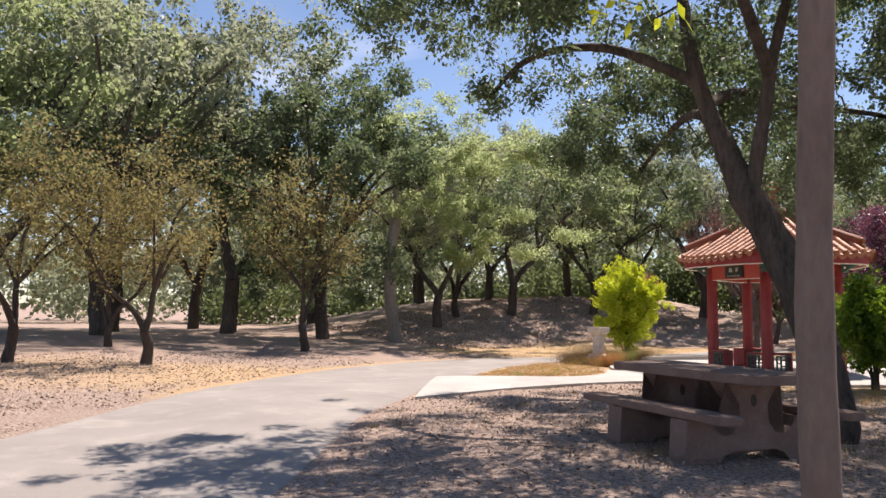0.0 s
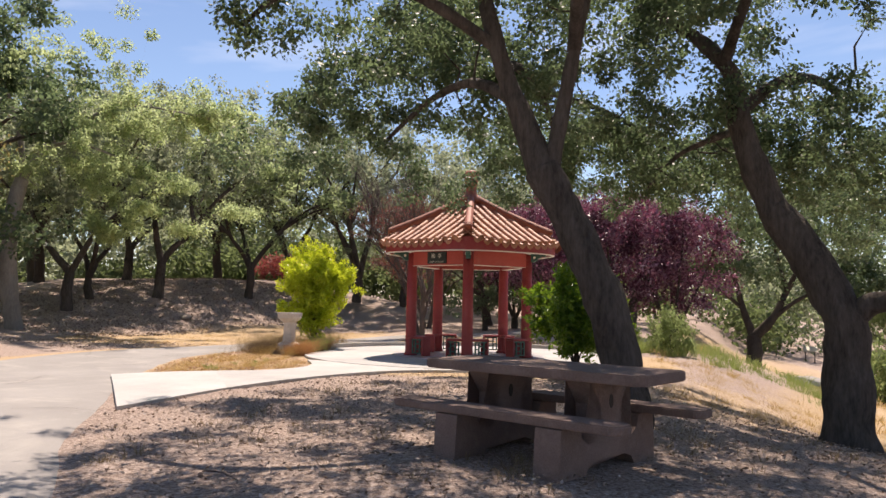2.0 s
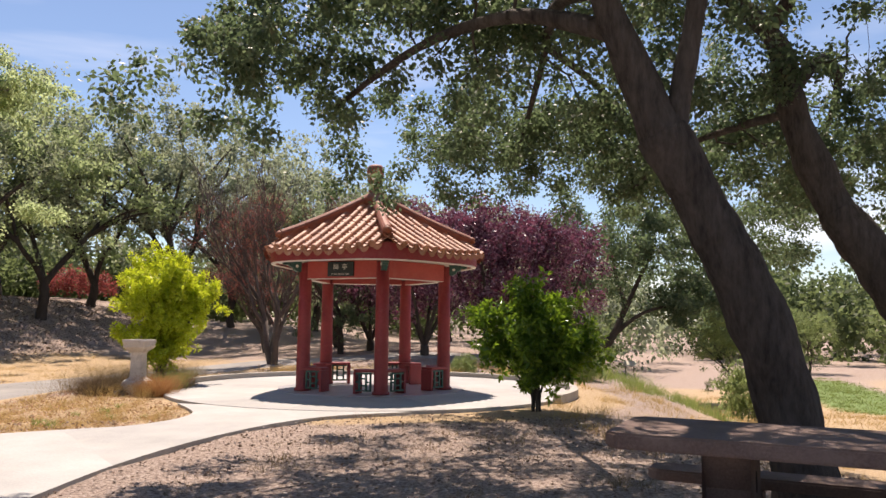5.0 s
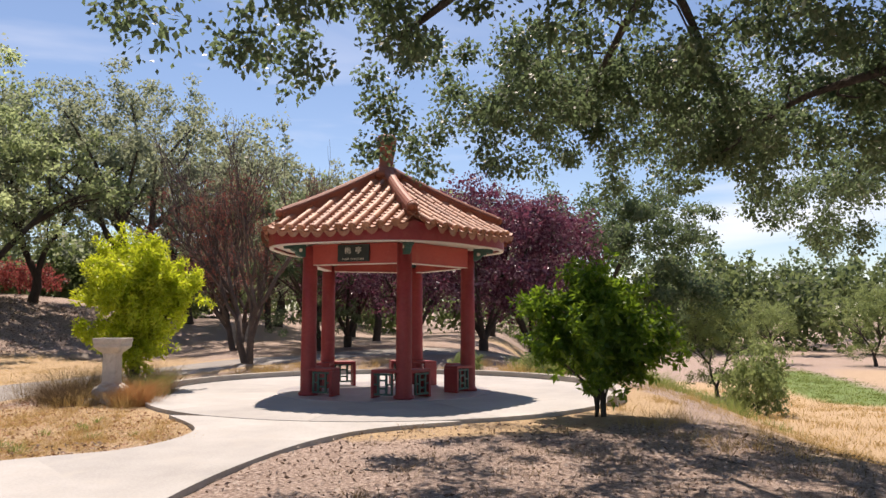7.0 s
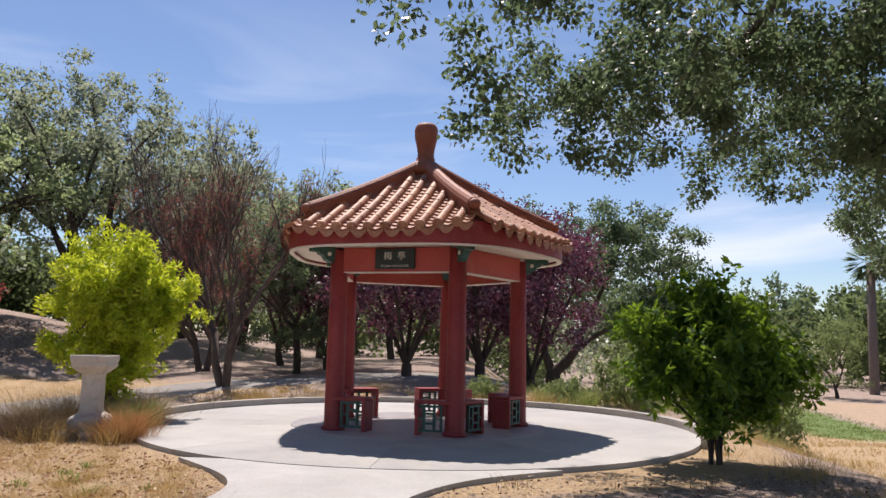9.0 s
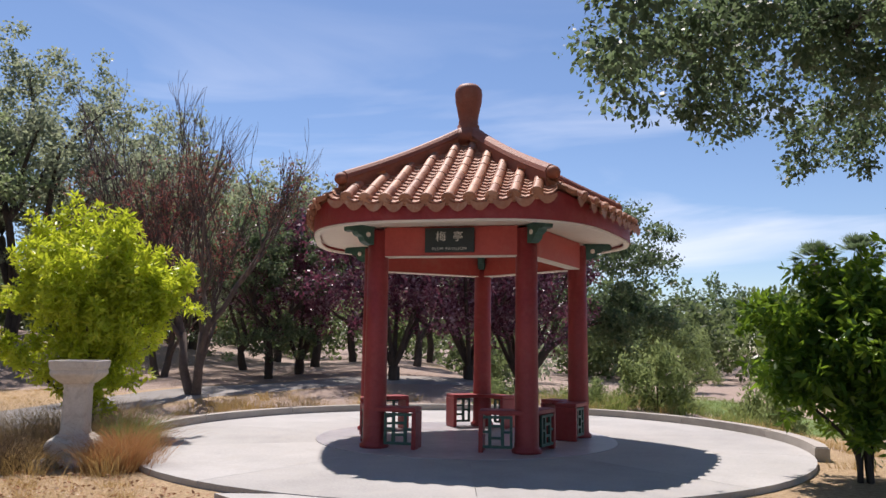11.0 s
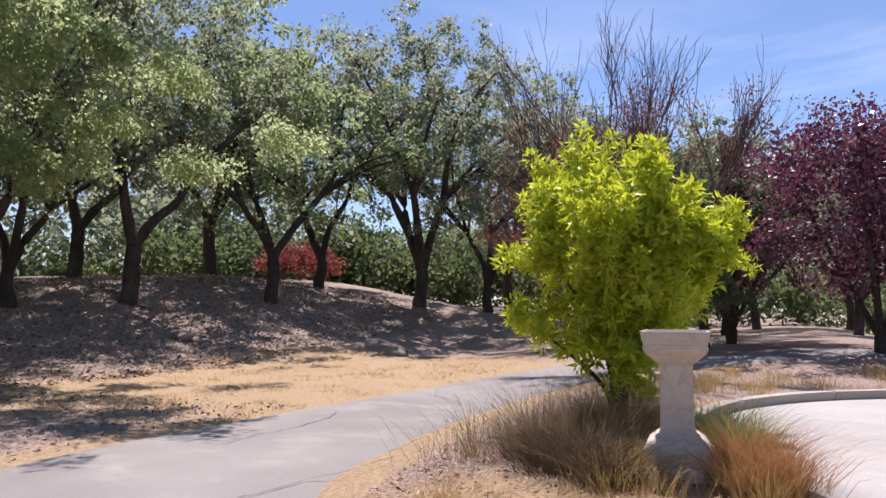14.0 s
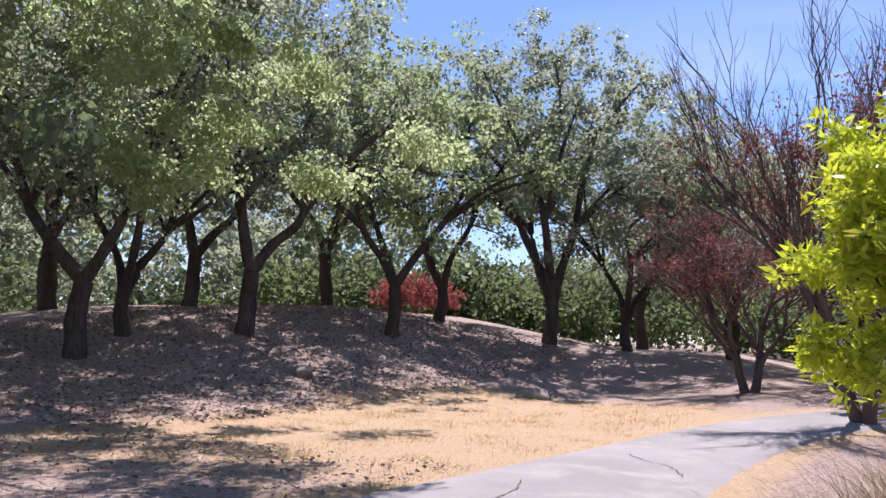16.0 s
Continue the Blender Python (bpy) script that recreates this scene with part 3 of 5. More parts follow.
    rng = random.Random(4)
    for k in range(5):
        mid_a = corners[k] + FIFTH / 2
        out, side = polar(1, mid_a), polar(1, mid_a + math.pi / 2)
        def on_roof(u, v):
            return out * v + side * u + Vector((0, 0, 3.985 - 0.6 * v - 0.05 * math.sin(min(v / 1.95, 1) * math.pi)))
        def v_edge(u):
            return 2.07 - 0.115 * (u / 1.3) ** 2 - 0.1 * (u / 1.3) ** 4
        for c in range(-6, 6):
            u = (c + 0.5) * pitch_step
            top, end = max(abs(u) / math.tan(FIFTH / 2) + 0.05, 0.2), v_edge(u)
            v = end - 0.15
            if end - top < 0.12:
                continue
            first = True
            while v > top:
                p, q = on_roof(u, v - 0.1), on_roof(u, v + 0.1)
                down = (q - p).normalized()
                up = down.cross(side).normalized()
                up = up if up.z > 0 else -up
                rot = Matrix((down, up.cross(down), up)).transposed().to_4x4()
                ob = new("tile", tile_mesh)
                ob.parent = roof
                ob.matrix_local = Matrix.Translation(on_roof(u, v) + up * 0.012 + up * rng.uniform(-0.003, 0.004)) @ rot @ Matrix.Rotation(rng.uniform(-0.02, 0.02), 4, "Z")
                if first:
                    cap = new("end_cap", cap_mesh)
                    cap.parent = roof
                    cap.matrix_local = Matrix.Translation(on_roof(u, v) + down * 0.15 + up * 0.01) @ rot @ Matrix.Rotation(math.pi / 2, 4, "Y")
                    first = False
                v -= 0.255
        # pan tiles: shallow troughs that overlap like steps
        for c in range(-6, 7):
            u = c * pitch_step
            top, end = max(abs(u) / math.tan(FIFTH / 2) - 0.02, 0.12), v_edge(u) + 0.03
            v = end
            while v > top:
                base = len(pan_v)
                for vv, lift in ((v, 0.03), (v - 0.13, 0.002), (v, 0.012)):
                    for s in np.linspace(-0.5, 0.5, 5):
                        p = on_roof(u + s * 0.19, vv)
                        pan_v.append(p + Vector((0, 0, lift - 0.03 + 0.05 * (4 * s * s))))
                for s in range(4):
                    pan_f.append((base + s, base + s + 1, base + 5 + s + 1, base + 5 + s))
                    pan_f.append((base + s, base + s + 1, base + 10 + s + 1, base + 10 + s))
                if v == end:
                    b0 = len(pan_v)
                    for s in np.linspace(-0.5, 0.5, 7):
                        p = on_roof(u + s * 0.2, v + 0.012)
                        pan_v.append(p + Vector((0, 0, 0.012 + 0.03 * (4 * s * s) - 0.03)))
                        pan_v.append(p + Vector((0, 0, -0.03 - 0.075 * (1 - 4 * s * s))))
                    for s in range(6):
                        pan_f.append((b0 + 2 * s, b0 + 2 * s + 2, b0 + 2 * s + 3, b0 + 2 * s + 1))
                v -= 0.105
    pans = new("pan_tiles", mesh_from("pan_tiles", pan_v, pan_f, M_TILE))
    pans.parent = roof
    tagged(pans, "overlapping trough tiles", kind="stuff")
    # hip ridges
    for a in corners:
        bm = bmesh.new()
        last = None
        for i in range(9):
            f = i / 8
            r = 0.14 + (2.03 - 0.14) * f
            zc = roof_z(r, a + 0.0001) + 0.10 + 0.02 * f * f
            prof = [(-0.085, -0.16), (-0.085, 0.0), (-0.095, 0.01), (-0.075, 0.06), (-0.04, 0.095), (0.0, 0.105), (0.04, 0.095), (0.075, 0.06), (0.095, 0.01), (0.085, 0.0), (0.085, -0.16)]
            now = [bm.verts.new(polar(r, a, zc + z) + polar(s, a + math.pi / 2)) for s, z in prof]
            if last:
                for j in range(len(prof)):
                    jj = (j + 1) % len(prof)
                    bm.faces.new((last[j], last[jj], now[jj], now[j]))
            else:
                bm.faces.new(now[::-1])
            last = now
        bm.faces.new(last)
        ridge = part("hip_ridge", bm, M_RIDGE, roof, "glazed brown hip ridge", smooth=False)
        bm = bmesh.new()
        bmesh.ops.create_uvsphere(bm, u_segments=16, v_segments=10, radius=0.082)
        bmesh.ops.transform(bm, matrix=Matrix.Translation(polar(2.05, a, roof_z(2.03, a + 0.0001) + 0.13)) @ Matrix.Diagonal((1, 1, 0.92, 1)), verts=bm.verts)
        part("ridge_end", bm, M_RIDGE, roof, "rounded ridge end tile", smooth=True)
    bm = bmesh.new()
    lathe(bm, [(0.30, 3.90), (0.27, 4.01), (0.20, 4.07), (0.145, 4.11), (0.15, 4.15), (0.128, 4.175), (0.135, 4.205), (0.128, 4.23), (0.145, 4.33), (0.178, 4.49), (0.186, 4.59), (0.176, 4.66), (0.135, 4.71), (0.06, 4.73)], 28)
    part("finial", bm, M_RIDGE, pav, "glazed brown jar-shaped finial", smooth=True)
    # the name board on the front beam
    fa = FIRST - FIFTH / 2
    face = Matrix.Translation(polar(COL_R * math.cos(FIFTH / 2) + 0.10, fa, 2.425)) @ Matrix.Rotation(fa + math.pi / 2, 4, "Z")
    bm = bmesh.new()
    box(bm, 0.58, 0.035, 0.285, (0, 0, 0), 0, 0.008)
    bmesh.ops.transform(bm, matrix=face, verts=bm.verts)
    board = part("name_board", bm, M_BOARD, pav, "black-green name board with pale lettering")
    for words, size, drop, gap in (("\u6885 \u4ead", 0.125, 0.0, 1.3), ("PLUM PAVILION", 0.047, -0.112, 1.25)):
        cu = bpy.data.curves.new("lettering", "FONT")
        cu.body, cu.size, cu.align_x, cu.extrude, cu.space_character = words, size, "CENTER", 0.003, gap
        tmp = bpy.data.objects.new("lettering", cu)
        scene.collection.objects.link(tmp)
        me = bpy.data.meshes.new_from_object(tmp.evaluated_get(bpy.context.evaluated_depsgraph_get()))
        bpy.data.objects.remove(tmp)
        me.materials.append(M_LETTER)
        me.name = "lettering"
        ob = new("lettering", me)
        ob.parent = board
        ob.matrix_local = face @ Matrix.Translation((0, -0.021, drop - 0.005)) @ Matrix.Rotation(math.pi / 2, 4, "X")
    return pav


def build_bench():
    """A seat bent round a column: two wings, end boards, green lattice."""
    bench = tagged(new("bench"), "red angled bench with dark green lattice round a column", "bench", group="benches round the pavilion")
    bend = radians(34)
    for s in (-1, 1):
        turn = -s * bend
        def wing(x, y, z):
            """Place in the wing: x along it from the column, y outwards."""
            return Matrix.Rotation(turn, 4, "Z") @ Vector((s * x, y, z))
        rot = turn
        bm = bmesh.new()
        box(bm, 0.52, 0.28, 0.05, wing(0.26, -0.01, 0.437), rot, 0.01)
        part("seat", bm, M_RED_PAINT, bench)
        bm = bmesh.new()
        box(bm, 0.05, 0.28, 0.41, wing(0.50, -0.01, 0.206), rot, 0.008)
        part("end_board", bm, M_RED_PAINT, bench)
        for y in (0.105,):
            bm = bmesh.new()
            box(bm, 0.36, 0.03, 0.03, wing(0.33, y, 0.385), rot)
            box(bm, 0.36, 0.03, 0.03, wing(0.33, y, 0.065), rot)
            for x in (0.165, 0.495):
                box(bm, 0.03, 0.03, 0.30, wing(x, y, 0.225), rot)
            box(bm, 0.036, 0.026, 0.30, wing(0.26, y, 0.225), rot)
            box(bm, 0.036, 0.026, 0.30, wing(0.40, y, 0.225), rot)
            box(bm, 0.13, 0.024, 0.028, wing(0.33, y, 0.29), rot)
            box(bm, 0.13, 0.024, 0.028, wing(0.33, y, 0.16), rot)
            box(bm, 0.08, 0.022, 0.026, wing(0.215, y, 0.225), rot)
            box(bm, 0.08, 0.022, 0.026, wing(0.455, y, 0.225), rot)
            part("lattice", bm, M_GREEN_PAINT, bench, "dark green lattice panel")
    return bench


pavilion = build_pavilion()
first_bench = None
for k in range(5):
    a = FIRST + k * FIFTH
    where = Matrix.Translation((PAV.x + COL_R * math.cos(a), PAV.y + COL_R * math.sin(a), FLOOR)) @ Matrix.Rotation(a - math.pi / 2, 4, "Z")
    if first_bench is None:
        first_bench = build_bench()
        first_bench.matrix_basis = where
    else:
        copy_thing(first_bench, where)


# ---- picnic table and bird bath ----
def build_table():
    tab = tagged(new("picnic_table"), "brown exposed-aggregate concrete picnic table with two benches", "picnic table")
    tab.matrix_basis = Matrix.Translation((3.24, 2.68, 0.045)) @ Matrix.Rotation(radians(-16), 4, "Z")
    def slab(name, sx, sy, sz, at):
        bm = bmesh.new()
        cut = 0.07
        prism(bm, [(-sx / 2 + cut, -sy / 2), (sx / 2 - cut, -sy / 2), (sx / 2, -sy / 2 + cut), (sx / 2, sy / 2 - cut), (sx / 2 - cut, sy / 2), (-sx / 2 + cut, sy / 2), (-sx / 2, sy / 2 - cut), (-sx / 2, -sy / 2 + cut)], -sz / 2, sz / 2)
        bmesh.ops.bevel(bm, geom=list(bm.edges), offset=0.012, segments=2, affect="EDGES")
        bmesh.ops.translate(bm, verts=bm.verts, vec=at)
        return part(name, bm, M_TABLE, tab)
    slab("tabletop", 2.28, 0.85, 0.085, (0, 0, 0.745))
    slab("bench_seat", 2.34, 0.29, 0.07, (-0.05, -0.63, 0.405))
    slab("bench_seat", 2.3, 0.29, 0.07, (0.05, 0.69, 0.405))
    for x in (-0.52, 0.52):
        # a cast leg frame: two feet joined by a low saddle and a waisted post
        out = [(-0.80, -0.06), (-0.42, -0.06), (-0.36, 0.02), (-0.24, 0.06), (0.24, 0.06), (0.36, 0.02), (0.42, -0.06), (0.80, -0.06), (0.77, 0.36), (0.50, 0.36), (0.46, 0.26), (0.36, 0.20), (0.24, 0.22), (0.17, 0.34), (0.17, 0.5), (0.30, 0.66), (0.33, 0.70), (-0.33, 0.70), (-0.30, 0.66), (-0.17, 0.5), (-0.17, 0.34), (-0.24, 0.22), (-0.36, 0.20), (-0.46, 0.26), (-0.50, 0.36), (-0.77, 0.36)]
        bm = bmesh.new()
        lo = [bm.verts.new((x - 0.12, y, z)) for y, z in out]
        hi = [bm.verts.new((x + 0.12, y, z)) for y, z in out]
        bm.faces.new(lo)
        bm.faces.new(hi[::-1])
        for i in range(len(out)):
            j = (i + 1) % len(out)
            bm.faces.new((lo[i], lo[j], hi[j], hi[i]))
        bmesh.ops.triangulate(bm, faces=[f for f in bm.faces if len(f.verts) > 4])
        leg = part("leg", bm, M_TABLE, tab)
        # a dark plug, no cut: its colour stands for the opening's shade
        bm = bmesh.new()
        lathe(bm, [(0.045, -0.124), (0.045, 0.124)], 14)
        bmesh.ops.transform(bm, matrix=Matrix.Translation((x, 0, 0.52)) @ Matrix.Rotation(math.pi / 2, 4, "Y") @ Matrix.Diagonal((1.3, 0.7, 1, 1)), verts=bm.verts)
        part("hollow", bm, M_BARK_DARK, leg, "dark plug standing in for a shaded opening in the leg")


def build_bath():
    bath = tagged(new("bird_bath"), "pale cast-stone pedestal bird bath among dry grass", "bird bath")
    zb = ground_z(-6.35, 11.9)
    bath.matrix_basis = Matrix.Translation((-6.41, 11.84, zb - 0.02)) @ Matrix.Rotation(radians(3), 4, "Z")
    k = (1.045 - zb) / 1.0
    def block(name, rows, label="", bevel=0.02):
        """A square turned shape: half-widths at heights."""
        bm = bmesh.new()
        rings = []
        for h, z in rows:
            h = h * 0.83
            c = h * 0.9
            rings.append([bm.verts.new((x, y, z * k)) for x, y in ((-c, -h), (c, -h), (h, -c), (h, c), (c, h), (-c, h), (-h, c), (-h, -c))])
        for r0, r1 in zip(rings, rings[1:]):
            for i in range(8):
                bm.faces.new((r0[i], r0[(i + 1) % 8], r1[(i + 1) % 8], r1[i]))
        bm.faces.new(rings[0][::-1])
        bm.faces.new(rings[-1])
        bmesh.ops.recalc_face_normals(bm, faces=bm.faces)
        bmesh.ops.bevel(bm, geom=[e for e in bm.edges if e.calc_face_angle(0) > 0.5], offset=0.008, segments=2, affect="EDGES")
        return part(name, bm, M_STONE, bath, label)
    block("foot", [(0.30, -0.08), (0.30, 0.05), (0.27, 0.07), (0.255, 0.1), (0.27, 0.13), (0.275, 0.2), (0.245, 0.25), (0.20, 0.275), (0.17, 0.30)])
    block("shaft", [(0.155, 0.30), (0.14, 0.34), (0.135, 0.74), (0.15, 0.775)])
    block("basin", [(0.15, 0.775), (0.19, 0.80), (0.265, 0.86), (0.275, 0.89), (0.262, 0.90), (0.262, 0.915), (0.278, 0.925), (0.285, 0.995), (0.28, 1.0), (0.255, 1.0), (0.245, 0.95), (0.1, 0.93)])


build_table()
build_bath()


# ---- plants ----
def tube(verts, faces, points, radii, sides=7):
    """Adds a tapering limb along the points."""
    base = len(verts)
    pts = [Vector(p) for p in points]
    n_p = len(pts)
    for i, p in enumerate(pts):
        d = (pts[min(i + 1, n_p - 1)] - pts[max(i - 1, 0)]).normalized()
        ref = Vector((0, 0, 1)) if abs(d.z) < 0.9 else Vector((1, 0, 0))
        u = d.cross(ref).normalized()
        w = d.cross(u)
        for k in range(sides):
            t = 2 * math.pi * k / sides
            verts.append(p + (u * math.cos(t) + w * math.sin(t)) * radii[i])
    for i in range(n_p - 1):
        for k in range(sides):
            a, c = base + i * sides + k, base + i * sides + (k + 1) % sides
            faces.append((a, c, c + sides, a + sides))
    faces.append(tuple(base + (n_p - 1) * sides + k for k in range(sides)))


def limb_points(rng, p, q, bends=5, wander=0.1, sag=0.0):
    p, q = Vector(p), Vector(q)
    span = (q - p).length
    out = []
    off = Vector((0, 0, 0))
    for i in range(bends + 1):
        f = i / bends
        if 0 < i < bends:
            off = off * 0.6 + Vector((rng.gauss(0, 1), rng.gauss(0, 1), rng.gauss(0, 0.6))) * wander * span / bends
        out.append(p.lerp(q, f) + off * math.sin(math.pi * f) + Vector((0, 0, sag * span * math.sin(math.pi * f))))
    return out


def leaf_mesh(name, gen, centres, radii, count, length, width, material, droop=0.35, flat=0.8):
    """Many small pointed leaves gathered about clump centres."""
    centres, radii = np.asarray(centres, float), np.asarray(radii, float)
    pick = gen.integers(0, len(centres), count)
    d = gen.normal(size=(count, 3))
    d /= np.linalg.norm(d, axis=1)[:, None]
    rel = gen.random(count) ** 0.5
    r = radii[pick] * rel
    pos = centres[pick] + d * r[:, None] * np.array([1, 1, flat])
    along = d * 0.7 + gen.normal(size=(count, 3)) * 0.8 + np.array([0, 0, -droop])
    along /= np.linalg.norm(along, axis=1)[:, None]
    side = np.cross(along, gen.normal(size=(count, 3)))
    side /= np.linalg.norm(side, axis=1)[:, None] + 1e-9
    size = (gen.uniform(0.7, 1.2, count) * (1.5 - 0.75 * rel))[:, None]
    al, sd = along * length * size, side * width * size * 0.5
    bow = np.cross(al, sd)
    bow /= np.linalg.norm(bow, axis=1)[:, None] + 1e-9
    v = np.empty((count, 4, 3))
    v[:, 0] = pos
    v[:, 1] = pos + al * 0.45 + sd + bow * width * 0.12
    v[:, 2] = pos + al
    v[:, 3] = pos + al * 0.45 - sd + bow * width * 0.12
    me = bpy.data.meshes.new(name)
    me.vertices.add(count * 4)
    me.vertices.foreach_set("co", v.ravel())
    me.loops.add(count * 4)
    me.loops.foreach_set("vertex_index", np.arange(count * 4, dtype=np.int32))
    me.polygons.add(count)
    me.polygons.foreach_set("loop_start", np.arange(0, count * 4, 4, dtype=np.int32))
    me.polygons.foreach_set("loop_total", np.full(count, 4, dtype=np.int32))
    me.materials.append(material)
    me.update(calc_edges=True)
    return me


def crown_clumps(gen, centre, size, count, spread, keep_low=0.0, shell=0.55):
    """Clump centres in an uneven egg, more of them near its outside."""
    out = []
    seed = gen.random() * 90
    while len(out) < count:
        d = gen.normal(size=3)
        d /= np.linalg.norm(d)
        r = shell + (1 - shell) * gen.random() if gen.random() < 0.75 else gen.random()
        lump = 1 + spread * noise.noise((d[0] * 1.7 + seed, d[1] * 1.7, d[2] * 1.7))
        if noise.noise((d[0] * 2.6, d[1] * 2.6 + seed, d[2] * 2.6 + r)) < -0.32:
            continue
        p = d * r * lump
        if p[2] < keep_low and gen.random() < 0.6:
            continue
        out.append(np.asarray(centre) + p * np.asarray(size))
    return np.array(out)


def tree(kind, label, category, seed, limbs, clumps, clump_r, leaves, leaf_size, bark, leaf, droop=0.35, twig=0.012, twig_every=1, group="", flat=0.8):
    """A tree from its main limbs (points and end radii) and the clumps of its crown."""
    rng, gen = random.Random(seed), np.random.default_rng(seed)
    root = tagged(new(kind), label, category, group)
    verts, faces, nodes, ends = [], [], [], []
    for pts, r0, r1 in limbs:
        line = spline([tuple(p) for p in pts], 5)
        rad = [r0 + (r1 - r0) * (i / (len(line) - 1)) ** 0.8 for i in range(len(line))]
        rad = [r * (1 + 0.07 * rng.uniform(-1, 1)) for r in rad]
        if r0 > 0.16:
            # knotted, ridged bark on the thick limbs
            line = spline([tuple(p) for p in pts], 12)
            rad = [r0 + (r1 - r0) * (i / (len(line) - 1)) ** 0.8 for i in range(len(line))]
            first = len(verts)
            tube(verts, faces, line, rad, 16)
            for i in range(first, len(verts)):
                axis_p = Vector(line[(i - first) // 16])
                v = verts[i]
                k = 0.2 * noise.noise(v * 1.9) + 0.12 * noise.noise(Vector((v.x * 9, v.y * 9, v.z * 4)))
                verts[i] = axis_p + (v - axis_p) * (1 + k)
        else:
            tube(verts, faces, line, rad, 10 if r0 > 0.1 else 7)
        nodes += [(Vector(p), r) for p, r in zip(line, rad)][len(line) // 3 :]
        if r1 < 0.075:
            ends += [np.array(line[-1 - j]) + gen.normal(0, 0.16, 3) for j in (0, 0, 0, 1, 2, 3)]
    if ends:
        clumps = np.vstack([clumps, ends])
    hubs = [np.array(p) for p, _ in nodes]
    girth = [r for _, r in nodes]
    some = np.asarray(clumps)[::twig_every]
    reach = np.min(np.linalg.norm(some[:, None] - np.array(hubs)[None], axis=2), axis=1)
    # each clump hangs on the nearest limb or on a clump nearer to one
    for c in some[np.argsort(reach)]:
        hs = np.array(hubs)
        k = int(np.argmin(np.linalg.norm(hs - c, axis=1)))
        p = Vector(hs[k])
        span = (Vector(c) - p).length
        rr = min(girth[k] * 0.6, twig + span * 0.011)
        line = limb_points(rng, p, c, 3, 0.5 if span < 0.8 else 0.18, 0.05)
        tube(verts, faces, line, [rr, rr * 0.82, rr * 0.66, rr * 0.5], 4)
        hubs.append(np.array(c))
        girth.append(rr * 0.75)
    trunk = new("trunk", mesh_from("trunk", verts, faces, bark, True))
    trunk.parent = root
    crown = new("crown", leaf_mesh("crown", gen, clumps, np.full(len(clumps), clump_r) * gen.uniform(0.7, 1.35, len(clumps)), leaves, *leaf_size, leaf, droop, flat))
    crown.parent = root
    return root


def oak(seed, tall, wide, leaves, leaf=None, bark=None, stems=2, low=0.32, label="grey-green oak on a littered slope", leaf_size=(0.115, 0.074), clump_r=0.34, group="oaks of the grove", kind="oak_tree"):
    """A spreading oak with forked dark stems, about its own base."""
    rng, gen = random.Random(seed), np.random.default_rng(seed + 500)
    limbs, fork = [], tall * rng.uniform(0.1, 0.22)
    r0 = tall * 0.0215
    lean = (rng.uniform(-0.25, 0.25), rng.uniform(-0.25, 0.25))
    top = (lean[0] * 0.5, lean[1] * 0.5, fork)
    limbs.append(([(0, 0, -0.25), (0, 0, 0.1), (top[0] * 0.4 + rng.uniform(-0.06, 0.06), top[1] * 0.4 + rng.uniform(-0.06, 0.06), fork * 0.55), top], r0 * 1.25, r0 * 0.86))
    for s in range(stems):
        a = 2 * math.pi * s / stems + rng.uniform(-0.5, 0.5)
        reach = wide * rng.uniform(0.2, 0.36)
        tip = (reach * math.cos(a), reach * math.sin(a), tall * rng.uniform(0.68, 0.82))
        mid = (tip[0] * 0.5 + rng.uniform(-0.35, 0.35), tip[1] * 0.5 + rng.uniform(-0.35, 0.35), tall * rng.uniform(0.3, 0.4))
        lower = (mid[0] * 0.4 + rng.uniform(-0.14, 0.14), mid[1] * 0.4 + rng.uniform(-0.14, 0.14), fork + (mid[2] - fork) * 0.46)
        upper = (mid[0] * 1.2 + rng.uniform(-0.3, 0.3), mid[1] * 1.2 + rng.uniform(-0.3, 0.3), tall * 0.49)
        limbs.append(([top, lower, mid, upper, (tip[0] * 0.8 + rng.uniform(-0.3, 0.3), tip[1] * 0.8 + rng.uniform(-0.3, 0.3), tall * 0.61), tip], r0 * rng.uniform(0.7, 0.85), r0 * 0.14))
        for b2 in range(3):
            aa = a + rng.uniform(-1.4, 1.4)
            end = (mid[0] + wide * 0.4 * math.cos(aa), mid[1] + wide * 0.4 * math.sin(aa), tall * rng.uniform(0.5, 0.7))
            limbs.append(([mid, tuple((np.array(mid) + np.array(end)) / 2 + np.array([0, 0, 0.25])), end], r0 * 0.4, r0 * 0.12))
    cl = crown_clumps(gen, (0, 0, tall * 0.64), (wide * 0.5, wide * 0.5, tall * 0.36), int(120 + 11 * wide), 0.5)
    skirt = crown_clumps(gen, (0, 0, tall * (low + 0.12)), (wide * 0.5, wide * 0.5, tall * 0.13), 46, 0.5)
    return tree(kind, label, "tree", seed, limbs, np.vstack([cl, skirt]), clump_r, leaves, leaf_size, bark or M_BARK_DARK, leaf or M_OAK_GREY, group=group, twig_every=3)


def stand(ob, x, y, turn=0.0, size=1.0, tall=1.0, sink=0.0):
    z = ground_z(x, y) - 0.03 - sink
    ob.matrix_basis = Matrix.Translation((x, y, z)) @ Matrix.Rotation(turn, 4, "Z") @ Matrix.Diagonal((size, size, size * tall, 1))
    return ob


def stand_copy(ob, x, y, turn=0.0, size=1.0, tall=1.0):
    twin = copy_thing(ob, Matrix.Identity(4))
    return stand(twin, x, y, turn, size, tall)


